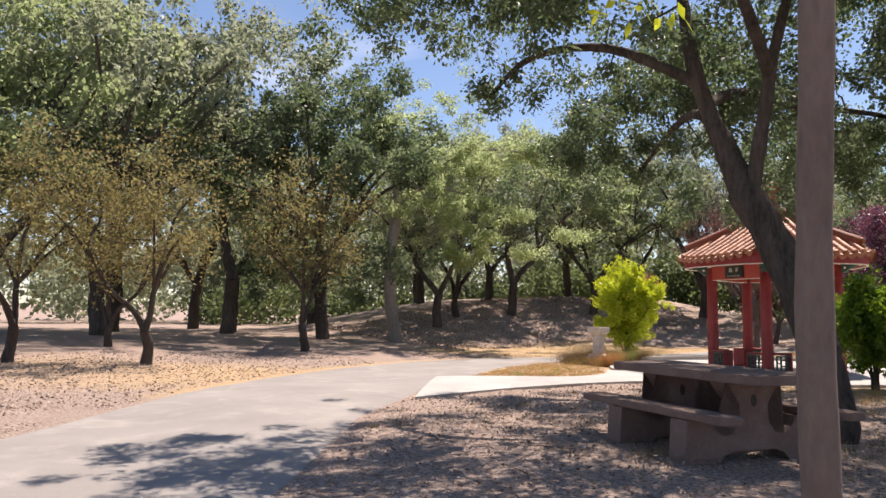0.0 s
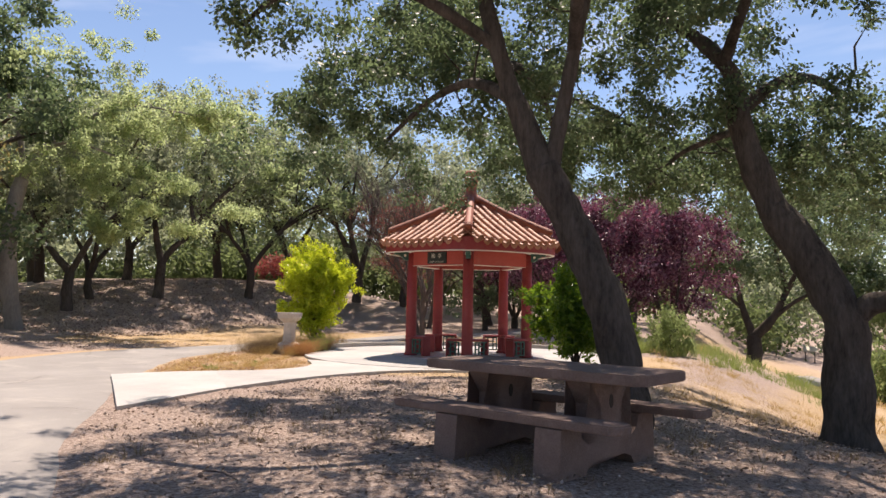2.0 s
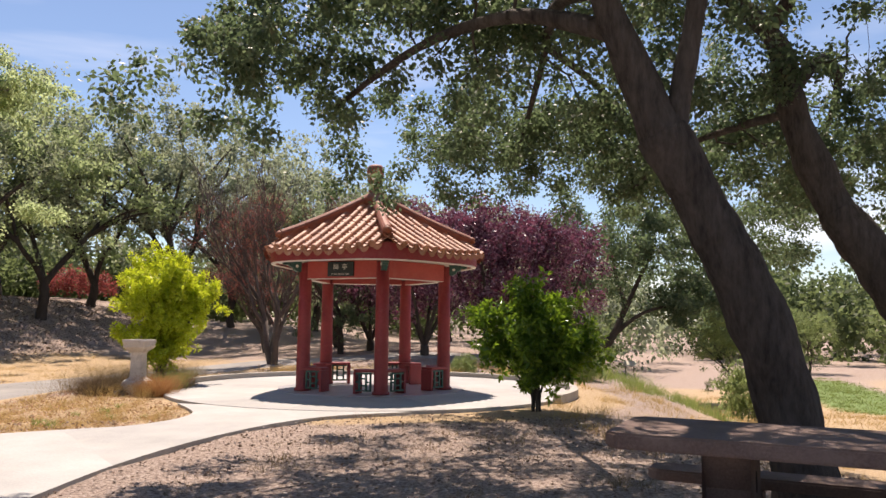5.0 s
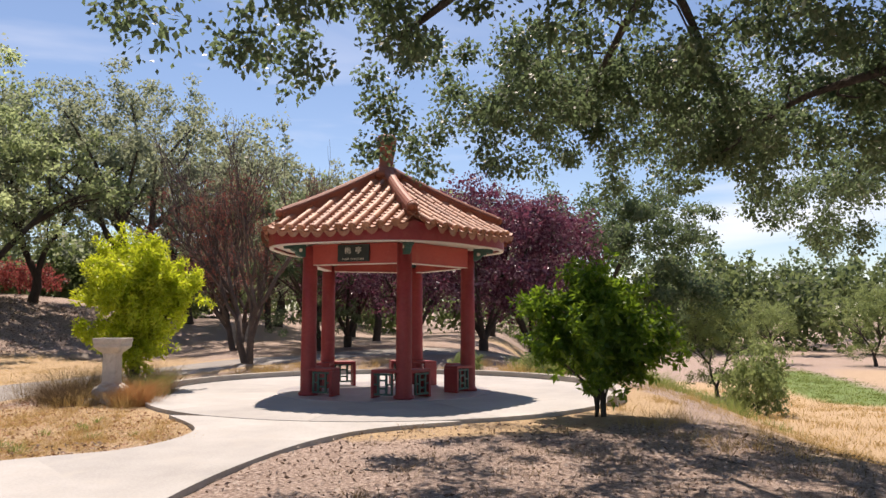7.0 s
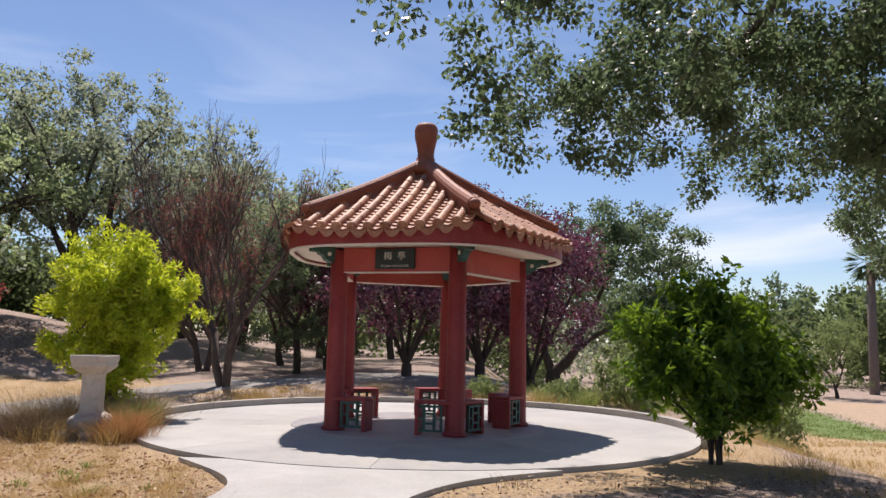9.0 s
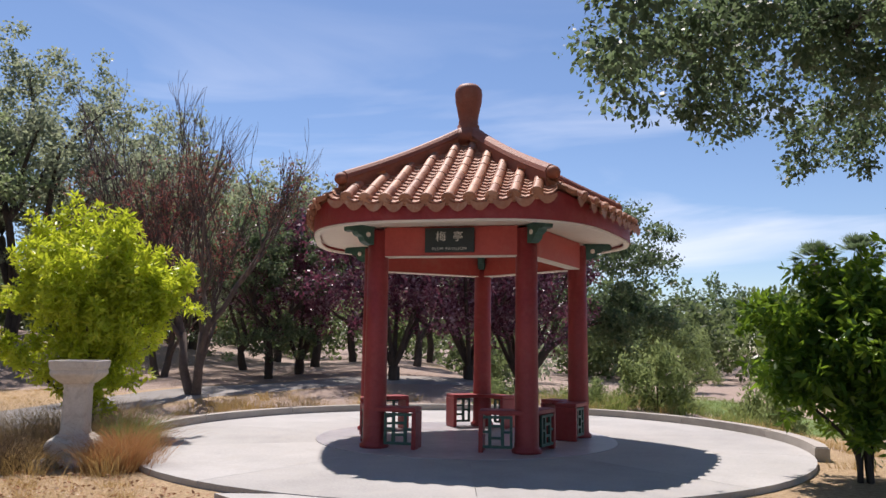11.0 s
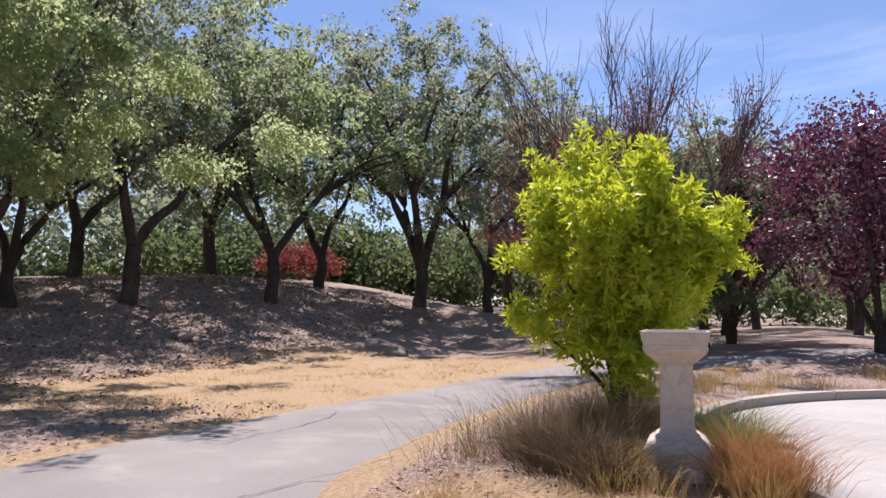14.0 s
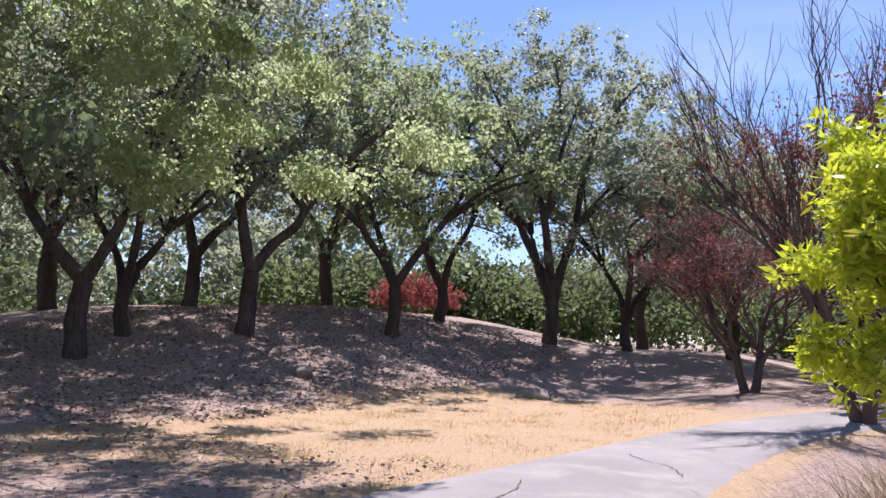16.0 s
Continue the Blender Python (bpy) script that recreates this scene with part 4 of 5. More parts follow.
def crown_top(root, seed, masses, leaves):
    """Sunlit upper boughs, mostly out of view, added to shade what lies below."""
    gen = np.random.default_rng(seed)
    cl = np.vstack([crown_clumps(gen, centre, size, count, 0.35, shell=0.2) for centre, size, count in masses])
    crown = new("upper_crown", leaf_mesh("upper_crown", gen, cl, gen.uniform(0.35, 0.65, len(cl)), leaves, 0.1, 0.062, M_OAK, 0.4))
    crown.parent = root


# the leaning oak over the table
def leaning_oak():
    gen = np.random.default_rng(11)
    base = (3.56, 4.60, ground_z(3.56, 4.60) - 0.2)
    limbs = [
        ([base, (3.58, 4.58, 0.25), (3.45, 4.58, 0.92), (3.18, 4.58, 1.74), (2.83, 4.55, 2.46), (2.58, 4.52, 2.94)], 0.25, 0.2),
        ([(2.61, 4.52, 2.87), (2.36, 4.49, 3.49), (2.15, 4.45, 4.02), (1.94, 4.41, 4.77), (1.51, 4.79, 5.96), (1.03, 5.17, 7.10)], 0.175, 0.06),
        ([(2.65, 4.53, 2.82), (2.77, 4.55, 3.43), (2.89, 4.56, 4.06), (3.01, 4.60, 4.72), (3.12, 4.98, 5.96), (3.03, 5.55, 7.29)], 0.11, 0.05),
        ([(2.27, 4.47, 3.77), (1.32, 5.36, 4.34), (0.18, 6.31, 4.44), (-0.96, 6.88, 3.96)], 0.10, 0.03),
        ([(2.03, 4.41, 4.44), (1.13, 3.65, 5.01), (-0.01, 3.27, 5.10), (-0.96, 3.27, 4.72)], 0.09, 0.03),
        ([(2.12, 4.46, 4.15), (1.70, 6.12, 4.72), (1.45, 8.2, 4.75), (1.0, 10.4, 4.2)], 0.09, 0.03),
        ([(1.6, 7.4, 4.75), (2.4, 9.4, 4.7), (3.4, 11.6, 4.1)], 0.06, 0.025),
        ([(2.93, 4.60, 4.34), (3.41, 3.08, 5.01), (3.79, 1.56, 5.20), (3.79, 0.23, 4.82)], 0.09, 0.03),
    ]
    up = crown_clumps(gen, (1.5, 6.0, 6.3), (4.3, 4.6, 2.0), 120, 0.35)
    low = crown_clumps(gen, (0.9, 6.8, 4.75), (3.5, 3.6, 1.0), 165, 0.4)
    hang = crown_clumps(gen, (1.1, 10.8, 4.3), (2.4, 2.1, 0.9), 130, 0.45)
    east = crown_clumps(gen, (3.4, 12.0, 4.0), (1.7, 1.7, 0.85), 55, 0.45)
    west = crown_clumps(gen, (-1.7, 6.0, 4.15), (1.0, 1.5, 0.75), 30, 0.4)
    front = np.vstack([crown_clumps(gen, (3.0, 2.0, 5.6), (3.0, 2.2, 0.9), 70, 0.4), crown_clumps(gen, (0.2, 1.7, 5.6), (2.3, 1.9, 0.8), 80, 0.4)])
    # sprays that hang below the boughs
    drop = []
    for x, y, z, n in ((-2.5, 5.3, 3.45, 4), (-1.6, 9.2, 3.4, 5), (-0.3, 10.7, 3.6, 4), (-1.2, 10.3, 3.35, 4), (2.7, 13.1, 3.6, 4), (4.2, 13.5, 3.0, 6), (1.6, 12.6, 3.4, 4), (0.4, 8.4, 3.7, 4), (3.0, 10.6, 3.4, 4), (-2.2, 7.4, 3.8, 3)):
        drop += [(x + gen.normal(0, 0.14), y + gen.normal(0, 0.14), z + 0.19 * k) for k in range(n)]
    every = np.vstack([up, low, hang, east, west, front, np.array(drop)])
    root = tree("oak_tree", "leaning live oak with forked trunk shading a picnic table", "tree", 11, limbs, every, 0.3, 104000, (0.077, 0.048), M_BARK, M_OAK, droop=0.5)
    crown_top(root, 12, [((2.4, 4.2, 6.9), (4.6, 4.8, 1.5), 120), ((3.4, 1.2, 6.4), (3.4, 2.2, 0.9), 50), ((3.3, 8.4, 6.5), (3.2, 2.8, 1.0), 60), ((-0.5, 8.0, 6.1), (2.0, 2.1, 0.7), 42)], 32000)
    return root


# the second oak, down the slope, with a low side limb
def forked_oak():
    gen = np.random.default_rng(23)
    zb = ground_z(5.85, 7.8)
    limbs = [
        ([(5.95, 7.8, zb - 0.25), (5.86, 7.82, zb + 0.25), (5.84, 7.83, 0.5), (5.8, 7.84, 1.3), (5.36, 7.92, 2.2), (4.95, 7.95, 2.8)], 0.37, 0.24),
        ([(5.0, 7.95, 2.72), (4.72, 8.0, 3.4), (4.52, 8.03, 4.1), (4.42, 8.05, 4.8), (4.17, 8.06, 5.2), (3.7, 8.2, 5.7), (2.9, 8.8, 6.4)], 0.24, 0.07),
        ([(5.86, 7.84, 1.2), (6.15, 7.75, 1.45), (6.5, 7.65, 1.55), (7.2, 7.6, 1.95), (7.9, 7.8, 2.8), (8.4, 8.2, 4.0)], 0.19, 0.06),
        ([(4.5, 8.03, 4.3), (5.2, 9.0, 5.0), (5.9, 10.6, 5.1), (6.2, 12.6, 4.6), (6.3, 14.8, 3.8)], 0.11, 0.03),
        ([(4.45, 8.05, 4.0), (4.0, 8.6, 4.0), (3.4, 9.3, 3.9), (2.8, 10.0, 3.5)], 0.07, 0.025),
        ([(4.3, 8.06, 5.1), (4.9, 6.6, 5.9), (5.8, 5.2, 6.3), (6.6, 4.0, 6.2)], 0.10, 0.03),
        ([(7.2, 7.6, 1.95), (7.4, 8.8, 2.9), (7.6, 10.0, 3.7)], 0.07, 0.03),
    ]
    up = crown_clumps(gen, (5.2, 8.6, 6.4), (4.6, 4.4, 2.0), 110, 0.35)
    low = crown_clumps(gen, (4.4, 9.8, 4.2), (3.4, 2.6, 1.0), 135, 0.4)
    right = crown_clumps(gen, (8.2, 8.6, 3.9), (1.9, 2.4, 1.4), 120, 0.4)
    front = crown_clumps(gen, (6.8, 4.4, 5.9), (2.8, 2.8, 1.0), 90, 0.4)
    hang = np.vstack([crown_clumps(gen, (6.4, 10.2, 3.5), (2.2, 1.7, 0.8), 55, 0.4), crown_clumps(gen, (6.2, 14.4, 3.6), (1.6, 2.0, 0.9), 50, 0.45), crown_clumps(gen, (6.6, 16.3, 2.9), (0.7, 0.7, 0.45), 10, 0.4)])
    root = tree("oak_tree", "thick dark live oak forking low beside the slope", "tree", 23, limbs, np.vstack([up, low, right, front, hang]), 0.305, 88000, (0.077, 0.048), M_BARK, M_OAK, droop=0.5)
    crown_top(root, 24, [((6.0, 7.0, 7.0), (4.4, 4.8, 1.4), 110), ((6.9, 3.4, 6.4), (2.8, 2.2, 0.8), 40)], 17000)
    return root


leaning_oak()
forked_oak()


def sapling():
    gen = np.random.default_rng(5)
    x, y = 6.79, -1.98
    z = ground_z(x, y)
    limbs = [([(x + 0.02, y, z - 0.15), (x, y, z + 0.6), (x - 0.01, y, 1.4), (x + 0.02, y + 0.02, 2.4), (x, y + 0.05, 3.6), (x - 0.05, y + 0.1, 4.8)], 0.058, 0.05),
             ([(x, y, 2.35), (x - 0.3, y - 0.05, 2.68), (x - 0.7, y - 0.1, 2.84)], 0.018, 0.006),
             ([(x, y + 0.05, 3.7), (x + 0.4, y + 0.4, 4.2), (x + 0.9, y + 0.7, 4.5)], 0.022, 0.008)]
    clumps = np.vstack([gen.normal(size=(26, 3)) * (0.7, 0.6, 0.5) + (x, y + 0.2, 4.9), gen.normal(size=(6, 3)) * (0.16, 0.14, 0.05) + (x - 0.62, y - 0.1, 2.84)])
    return tree("young_tree", "slim bare trunk of a young tree with lime leaves", "tree", 5, limbs, clumps, 0.16, 2200, (0.085, 0.035), M_BARK_GREY, M_LIME)


sapling()


# a pale-barked oak at the edge of the open strip, its boughs hanging over it
def pale_oak():
    gen = np.random.default_rng(29)
    zb = ground_z(-20.1, 14.05)
    limbs = [
        ([(-20.08, 14.1, zb - 0.2), (-20.1, 14.05, zb + 0.25), (-20.15, 13.9, 1.4), (-20.21, 13.8, 2.94), (-20.16, 13.88, 4.46), (-20.07, 14.05, 5.5)], 0.31, 0.24),
        ([(-20.08, 14.03, 5.4), (-19.85, 14.44, 6.35), (-19.53, 14.96, 7.13), (-18.99, 15.76, 7.9), (-18.0, 16.6, 8.8)], 0.17, 0.06),
        ([(-20.08, 14.03, 5.3), (-20.1, 14.0, 6.6), (-20.3, 13.8, 7.8), (-20.8, 13.4, 9.6)], 0.13, 0.05),
        ([(-19.7, 14.7, 6.7), (-18.6, 14.9, 6.9), (-17.4, 15.6, 6.5), (-16.4, 16.4, 5.9)], 0.08, 0.03),
        ([(-19.0, 15.7, 7.9), (-17.6, 15.7, 8.3), (-16.2, 15.7, 8.2), (-14.6, 15.8, 7.9), (-13.4, 16.2, 7.6)], 0.07, 0.025),
        ([(-20.15, 13.9, 4.4), (-21.2, 14.8, 5.4), (-22.0, 15.6, 6.2)], 0.09, 0.03),
    ]
    top = crown_clumps(gen, (-19.6, 14.9, 8.6), (4.6, 4.4, 3.2), 75, 0.4)
    low = crown_clumps(gen, (-18.0, 15.6, 5.5), (2.9, 2.6, 1.6), 55, 0.45)
    skirt = crown_clumps(gen, (-18.0, 16.2, 3.9), (1.4, 1.2, 0.8), 18, 0.5)
    bough = np.vstack([crown_clumps(gen, (-15.4, 15.6, 7.8), (2.3, 2.0, 0.9), 44, 0.5), crown_clumps(gen, (-13.6, 16.3, 7.7), (1.7, 1.6, 0.8), 26, 0.5), crown_clumps(gen, (-15.7, 17.3, 7.7), (1.9, 1.3, 0.8), 26, 0.5), crown_clumps(gen, (-18.4, 16.6, 7.6), (1.9, 1.6, 0.8), 26, 0.5)])
    spray = np.vstack([crown_clumps(gen, at, (1.15, 1.15, 0.32), 8, 0.6, shell=0.1) for at in ((-17.7, 15.8, 3.7), (-16.2, 18.0, 3.9), (-15.0, 19.2, 4.7), (-16.7, 16.7, 4.6), (-15.6, 17.4, 5.6), (-16.4, 14.8, 5.8))])
    return tree("oak_tree", "tall pale-barked oak with drooping sunlit boughs", "tree", 29, limbs, np.vstack([top, low, skirt, bough, spray]), 0.38, 46000, (0.11, 0.066), M_BARK_PALE, M_SUNNY, droop=0.6)


pale_oak()


# shrubs by the pad
def shrub(label, seed, x, y, tall, lobes, leaf, leaves, size, shoots=60, group="", gap=-0.12, tuft=0.085):
    """Leafy shoots fanning out of a few lobes (x, y, z, radius, half height), with gaps between."""
    gen, rng = np.random.default_rng(seed), random.Random(seed)
    limbs, cl = [], []
    for lx, ly, lz, lr, lh in lobes:
        a = math.atan2(ly, lx) + rng.uniform(-0.4, 0.4)
        limbs.append(([(0.06 * math.cos(a), 0.06 * math.sin(a), -0.1), (lx * 0.16, ly * 0.16 + rng.uniform(-0.03, 0.03), lz * 0.4), (lx * 0.9, ly * 0.9, lz * 0.95)], 0.03 * tall / 2, 0.01))
        want, made = max(5, int(shoots * lr * lh)), 0
        while made < want:
            d = gen.normal(size=3)
            d /= np.linalg.norm(d)
            if noise.noise((d[0] * 2.2 + lx * 3, d[1] * 2.2 + seed, d[2] * 2.2 + lz)) < gap:
                continue
            reach = gen.uniform(0.72, 1.14)
            bend = gen.normal(0, 0.06, 3) + np.array([0, 0, 0.05])
            for f in (1.0, 0.78, 0.55):
                cl.append(np.array([lx, ly, lz]) + d * np.array([lr, lr, lh]) * reach * f + bend * f)
            made += 1
    root = tree("shrub", label, "shrub", seed, limbs, np.array(cl), tuft, leaves, size, M_BARK_DARK, leaf, droop=0.1, twig=0.004, twig_every=3, group=group, flat=1.0)
    return stand(root, x, y)


LIME = ((0.05, 0, 1.55, 0.86, 0.8), (-0.45, 0.05, 2.4, 0.55, 0.62), (0.42, -0.05, 2.25, 0.55, 0.55), (0.92, 0.1, 1.85, 0.42, 0.5), (0.1, -0.5, 1.9, 0.6, 0.6), (-0.7, 0.1, 1.75, 0.4, 0.42), (0.1, 0, 0.95, 0.74, 0.48), (0.05, -0.2, 0.78, 0.5, 0.32), (-0.92, -0.2, 1.08, 0.26, 0.27))
GLOSSY = ((0, 0, 1.15, 0.85, 0.68), (-0.08, 0, 1.72, 0.52, 0.42), (-0.8, 0, 1.6, 0.32, 0.28), (-0.72, 0.1, 0.92, 0.32, 0.28), (0.6, 0, 1.05, 0.5, 0.5), (0.1, -0.5, 1.2, 0.5, 0.5), (0.35, 0.1, 1.6, 0.4, 0.32), (0.05, 0, 0.7, 0.6, 0.34))
BUSH = ((0, 0, 0.5, 0.7, 0.5), (0.5, 0.2, 0.4, 0.5, 0.4), (-0.55, 0.1, 0.45, 0.45, 0.45), (0.1, -0.4, 0.75, 0.35, 0.4))
shrub("bright lime-green leafy shrub behind the bird bath", 31, -7.15, 13.95, 2.8, LIME, M_LIME, 33000, (0.105, 0.032), 120)
shrub("dark glossy green shrub at the edge of the pad", 37, 1.25, 10.9, 2.0, GLOSSY, M_GLOSSY, 17000, (0.115, 0.042), 150)


# purple-leaved plums behind the pavilion
def plum(seed, leaf, label):
    gen, rng = np.random.default_rng(seed), random.Random(seed)
    limbs = [([(0, 0, -0.2), (0.02, 0, 0.35)], 0.13, 0.12)]
    for s in range(5):
        a = s * 1.26 + rng.uniform(-0.3, 0.3)
        limbs.append(([(0, 0, 0.3), (0.45 * math.cos(a), 0.45 * math.sin(a), 1.2), (1.1 * math.cos(a), 1.1 * math.sin(a), 2.6), (1.4 * math.cos(a), 1.4 * math.sin(a), 3.8)], 0.07, 0.02))
    cl = np.vstack([crown_clumps(gen, (0, 0, 2.9), (2.05, 2.05, 1.75), 120, 0.5), crown_clumps(gen, (0, 0, 1.75), (1.9, 1.9, 0.75), 34, 0.5)])
    return tree("plum_tree", label, "tree", seed, limbs, cl, 0.42, 15000, (0.1, 0.06), M_BARK_DARK, leaf, group="purple plums")


plum_a = stand(plum(41, M_PURPLE, "purple-leaved plum tree on the slope"), -3.3, 24.3, 0.4, 1.2)
stand_copy(plum_a, -1.1, 26.2, 2.2, 1.3)
stand_copy(plum_a, 0.6, 27.6, 4.0, 1.3)
stand_copy(plum_a, -6.3, 28.2, 5.0, 1.2)


# bare, dying trees
def bare_tree(seed, tall, label, leaves, fan=0.34, up=0.22, high=0.6):
    gen, rng = np.random.default_rng(seed), random.Random(seed)
    root = tagged(new("bare_tree"), label, "tree")
    verts, faces, tips = [], [], []
    def grow(p, d, length, r, depth):
        q = p + d * length
        mid = p.lerp(q, 0.5) + Vector((rng.gauss(0, 0.06), rng.gauss(0, 0.06), 0)) * length
        tube(verts, faces, [p, mid, q], [r, r * 0.85, r * 0.68], 8 if depth < 2 else 4 if depth < 4 else 3)
        tips.append(q)
        if depth >= 6:
            return
        for s in range(4 if depth in (0, 4) else 3 if depth < 4 else 2):
            nd = (d + Vector((rng.gauss(0, fan), rng.gauss(0, fan), rng.gauss(up, 0.14)))).normalized()
            grow(q if s < 2 else p.lerp(q, rng.uniform(0.45, 0.95)), nd, length * rng.uniform(0.6, 0.95), r * (0.66 if s == 0 else 0.54), depth + 1)
    for a in (0.3, 2.6):
        grow(Vector((0.06 * math.cos(a), 0.06 * math.sin(a), -0.15)), Vector((0.2 * math.cos(a), 0.2 * math.sin(a), 1)).normalized(), tall * 0.235, 0.11, 0)
    trunk = new("trunk", mesh_from("trunk", verts, faces, M_TWIG, True))
    trunk.parent = root
    low = np.array([t for t in tips if t.z < tall * high])
    low = low[:: max(1, len(low) // 300)]
    crown = new("crown", leaf_mesh("crown", gen, low, np.full(len(low), 0.28), leaves, 0.07, 0.03, M_RED_DRY, 0.3))
    crown.parent = root
    return root


M_RED_DRY = leafy("withered_leaves", [(0.0, (0.13, 0.05, 0.045)), (1.0, (0.30, 0.13, 0.11))], (0.28, 0.1, 0.08), 0.7, 0.35)
stand(bare_tree(51, 6.6, "leafless grey-brown tree with fine dry twigs", 6000, 0.25, 0.2, 0.75), -7.95, 22.3, 2.6, 1.1)
stand(bare_tree(52, 4.6, "low reddish half-withered tree with tangled twigs", 9000, 0.42, 0.02, 1.3), -10.4, 27.6, 0.5, 1.15)

# the oaks of the grove, five kinds repeated
oak_a = oak(61, 8.2, 6.6, 18000, stems=2, bark=M_BARK)
oak_b = oak(62, 7.6, 6.2, 26000, stems=3, leaf=M_OAK, low=0.08, label="dense dark green oak on the slope")
oak_c = oak(63, 9.0, 6.0, 18000, stems=2, bark=M_BARK, leaf=M_OAK_GREY)
oak_d = oak(64, 7.0, 7.2, 18000, stems=3, leaf=M_OLIVE, low=0.25)
oak_f = oak(66, 8.6, 6.4, 20000, stems=4, bark=M_BARK, leaf=M_OAK_GREY)
oak_g = oak(67, 7.4, 6.8, 18000, stems=3, leaf=M_OAK_GREY, low=0.28)
oak_e = oak(65, 8.0, 6.8, 18000, stems=2, leaf=M_OLIVE, label="sunlit yellow-green oak of the grove")
far_a = oak(68, 8.2, 6.8, 9000, stems=3, leaf=M_OAK_GREY, leaf_size=(0.17, 0.11), label="grey-green oak at the back of the grove")
far_b = oak(69, 7.8, 6.6, 9000, stems=2, leaf=M_OLIVE, leaf_size=(0.17, 0.11), label="yellow-green oak at the back of the grove")
stand(oak_a, -22.5, 18.1, 0.2, 1.25)
stand(oak_c, -22.2, 22.8, 4.0, 1.2)
stand(oak_d, -20.4, 27.1, 0.7, 1.35)
stand(oak_e, -29.5, 22.0, 2.9, 1.4)
stand(oak_b, -6.9, 26.2, 1.9, 0.72)
stand(oak_f, -17.8, 33.4, 2.1, 1.42)
stand(oak_g, -15.3, 34.4, 1.2, 1.15)
stand(far_a, -25.6, 30.6, 3.9, 1.35)
stand(far_b, -33.5, 24.5, 5.5, 1.4)
KINDS = (oak_a, oak_b, oak_c, oak_d, oak_e, oak_f, oak_g, far_a, far_b)
GROVE = [(6, -23.7, 20.2, 1.9, 0.84), (6, -21.8, 32.4, 5.1, 1.0), (2, -26.5, 24.8, 3.9, 0.85),
         (8, -31.0, 15.5, 1.4, 1.05), (1, -21.6, 11.3, 0.9, 1.25),
         (2, -26.5, 9.0, 4.4, 1.35), (7, -29.5, 4.5, 2.2, 1.5), (5, -25.0, 3.0, 5.9, 1.35), (4, -23.6, -1.2, 1.1, 1.3), (8, -30.0, -2.5, 3.6, 1.5), (7, -34.5, 10.0, 0.3, 1.2),
         (7, -27.0, -8.0, 5.2, 1.15), (7, -12.5, 39.0, 0.6, 0.9), (8, -9.0, 41.0, 2.8, 0.85), (7, -17.0, 43.0, 4.2, 1.1),
         (8, -5.5, 42.5, 5.7, 0.8), (7, -1.5, 45.0, 1.5, 0.75), (7, -6.6, 35.5, 0.8, 0.74), (2, -2.4, 35.0, 3.3, 0.6), (8, -12.2, 36.5, 4.6, 0.7), (6, -8.6, 31.0, 2.4, 0.62)]
for k, x, y, turn, size in GROVE:
    stand_copy(KINDS[k], x, y, turn, size * 1.35)
# the broad dark oak in the hollow beyond the pavilion
def hollow_oak():
    gen = np.random.default_rng(73)
    limbs = [
        ([(0, 0, -0.4), (0.05, 0, 0.8), (0.0, 0.1, 1.7)], 0.44, 0.36),
        ([(0.0, 0.1, 1.6), (-0.5, 0.3, 3.0), (-0.9, 0.2, 4.6), (-1.6, 0.4, 7.2)], 0.25, 0.08),
        ([(0.0, 0.1, 1.6), (1.0, -0.2, 2.7), (1.7, 0.1, 4.2), (3.2, 0.2, 7.4)], 0.32, 0.08),
        ([(1.0, -0.2, 2.7), (2.6, -0.5, 3.9), (4.6, -0.6, 4.4)], 0.15, 0.05),
        ([(-0.6, 0.3, 3.2), (-1.9, -0.4, 4.4), (-3.0, -0.5, 5.4)], 0.12, 0.05),
        ([(1.7, 0.1, 4.2), (1.2, 0.9, 6.0), (0.8, 1.0, 8.4)], 0.14, 0.05),
    ]
    cl = np.vstack([crown_clumps(gen, (2.3, 0, 6.9), (5.6, 4.4, 3.9), 230, 0.45), crown_clumps(gen, (5.6, 0.0, 3.9), (2.6, 2.0, 1.8), 60, 0.4), crown_clumps(gen, (-2.0, 0, 5.2), (2.0, 1.8, 1.1), 30, 0.4)])
    root = tree("oak_tree", "broad dark grey-green oak standing in the hollow", "tree", 73, limbs, cl, 0.62, 30000, (0.19, 0.122), M_BARK_DARK, M_OAK, droop=0.4, twig_every=3)
    return stand(root, 2.9, 41.0)


hollow_oak()
# slim young trees on the bank, rusty and thin
thin = oak(71, 6.2, 4.2, 7500, stems=2, leaf=M_RUSTY, bark=M_BARK_DARK, label="young oak with rusty thinning leaves on the bank", group="young oaks", leaf_size=(0.10, 0.06), clump_r=0.4)
stand(thin, -12.3, 1.4, 0.5)
for x, y, turn, size in ((-14.0, -1.5, 2.0, 1.05), (-18.5, 1.9, 3.5, 0.9), (-16.4, 7.9, 5.0, 1.1)):
    stand_copy(thin, x, y, turn, size)
# red shrub on the crest
stand(shrub("red-leaved shrub on the crest of the slope", 43, -25.0, 37.0, 2.2, ((0, 0, 1.1, 1.5, 1.0), (1.3, 0.5, 0.9, 1.1, 0.8), (-1.3, -0.3, 1.0, 1.0, 0.9)), M_RED, 4200, (0.15, 0.09), 50, tuft=0.22), -25.0, 36.0, 0.0, 0.85)

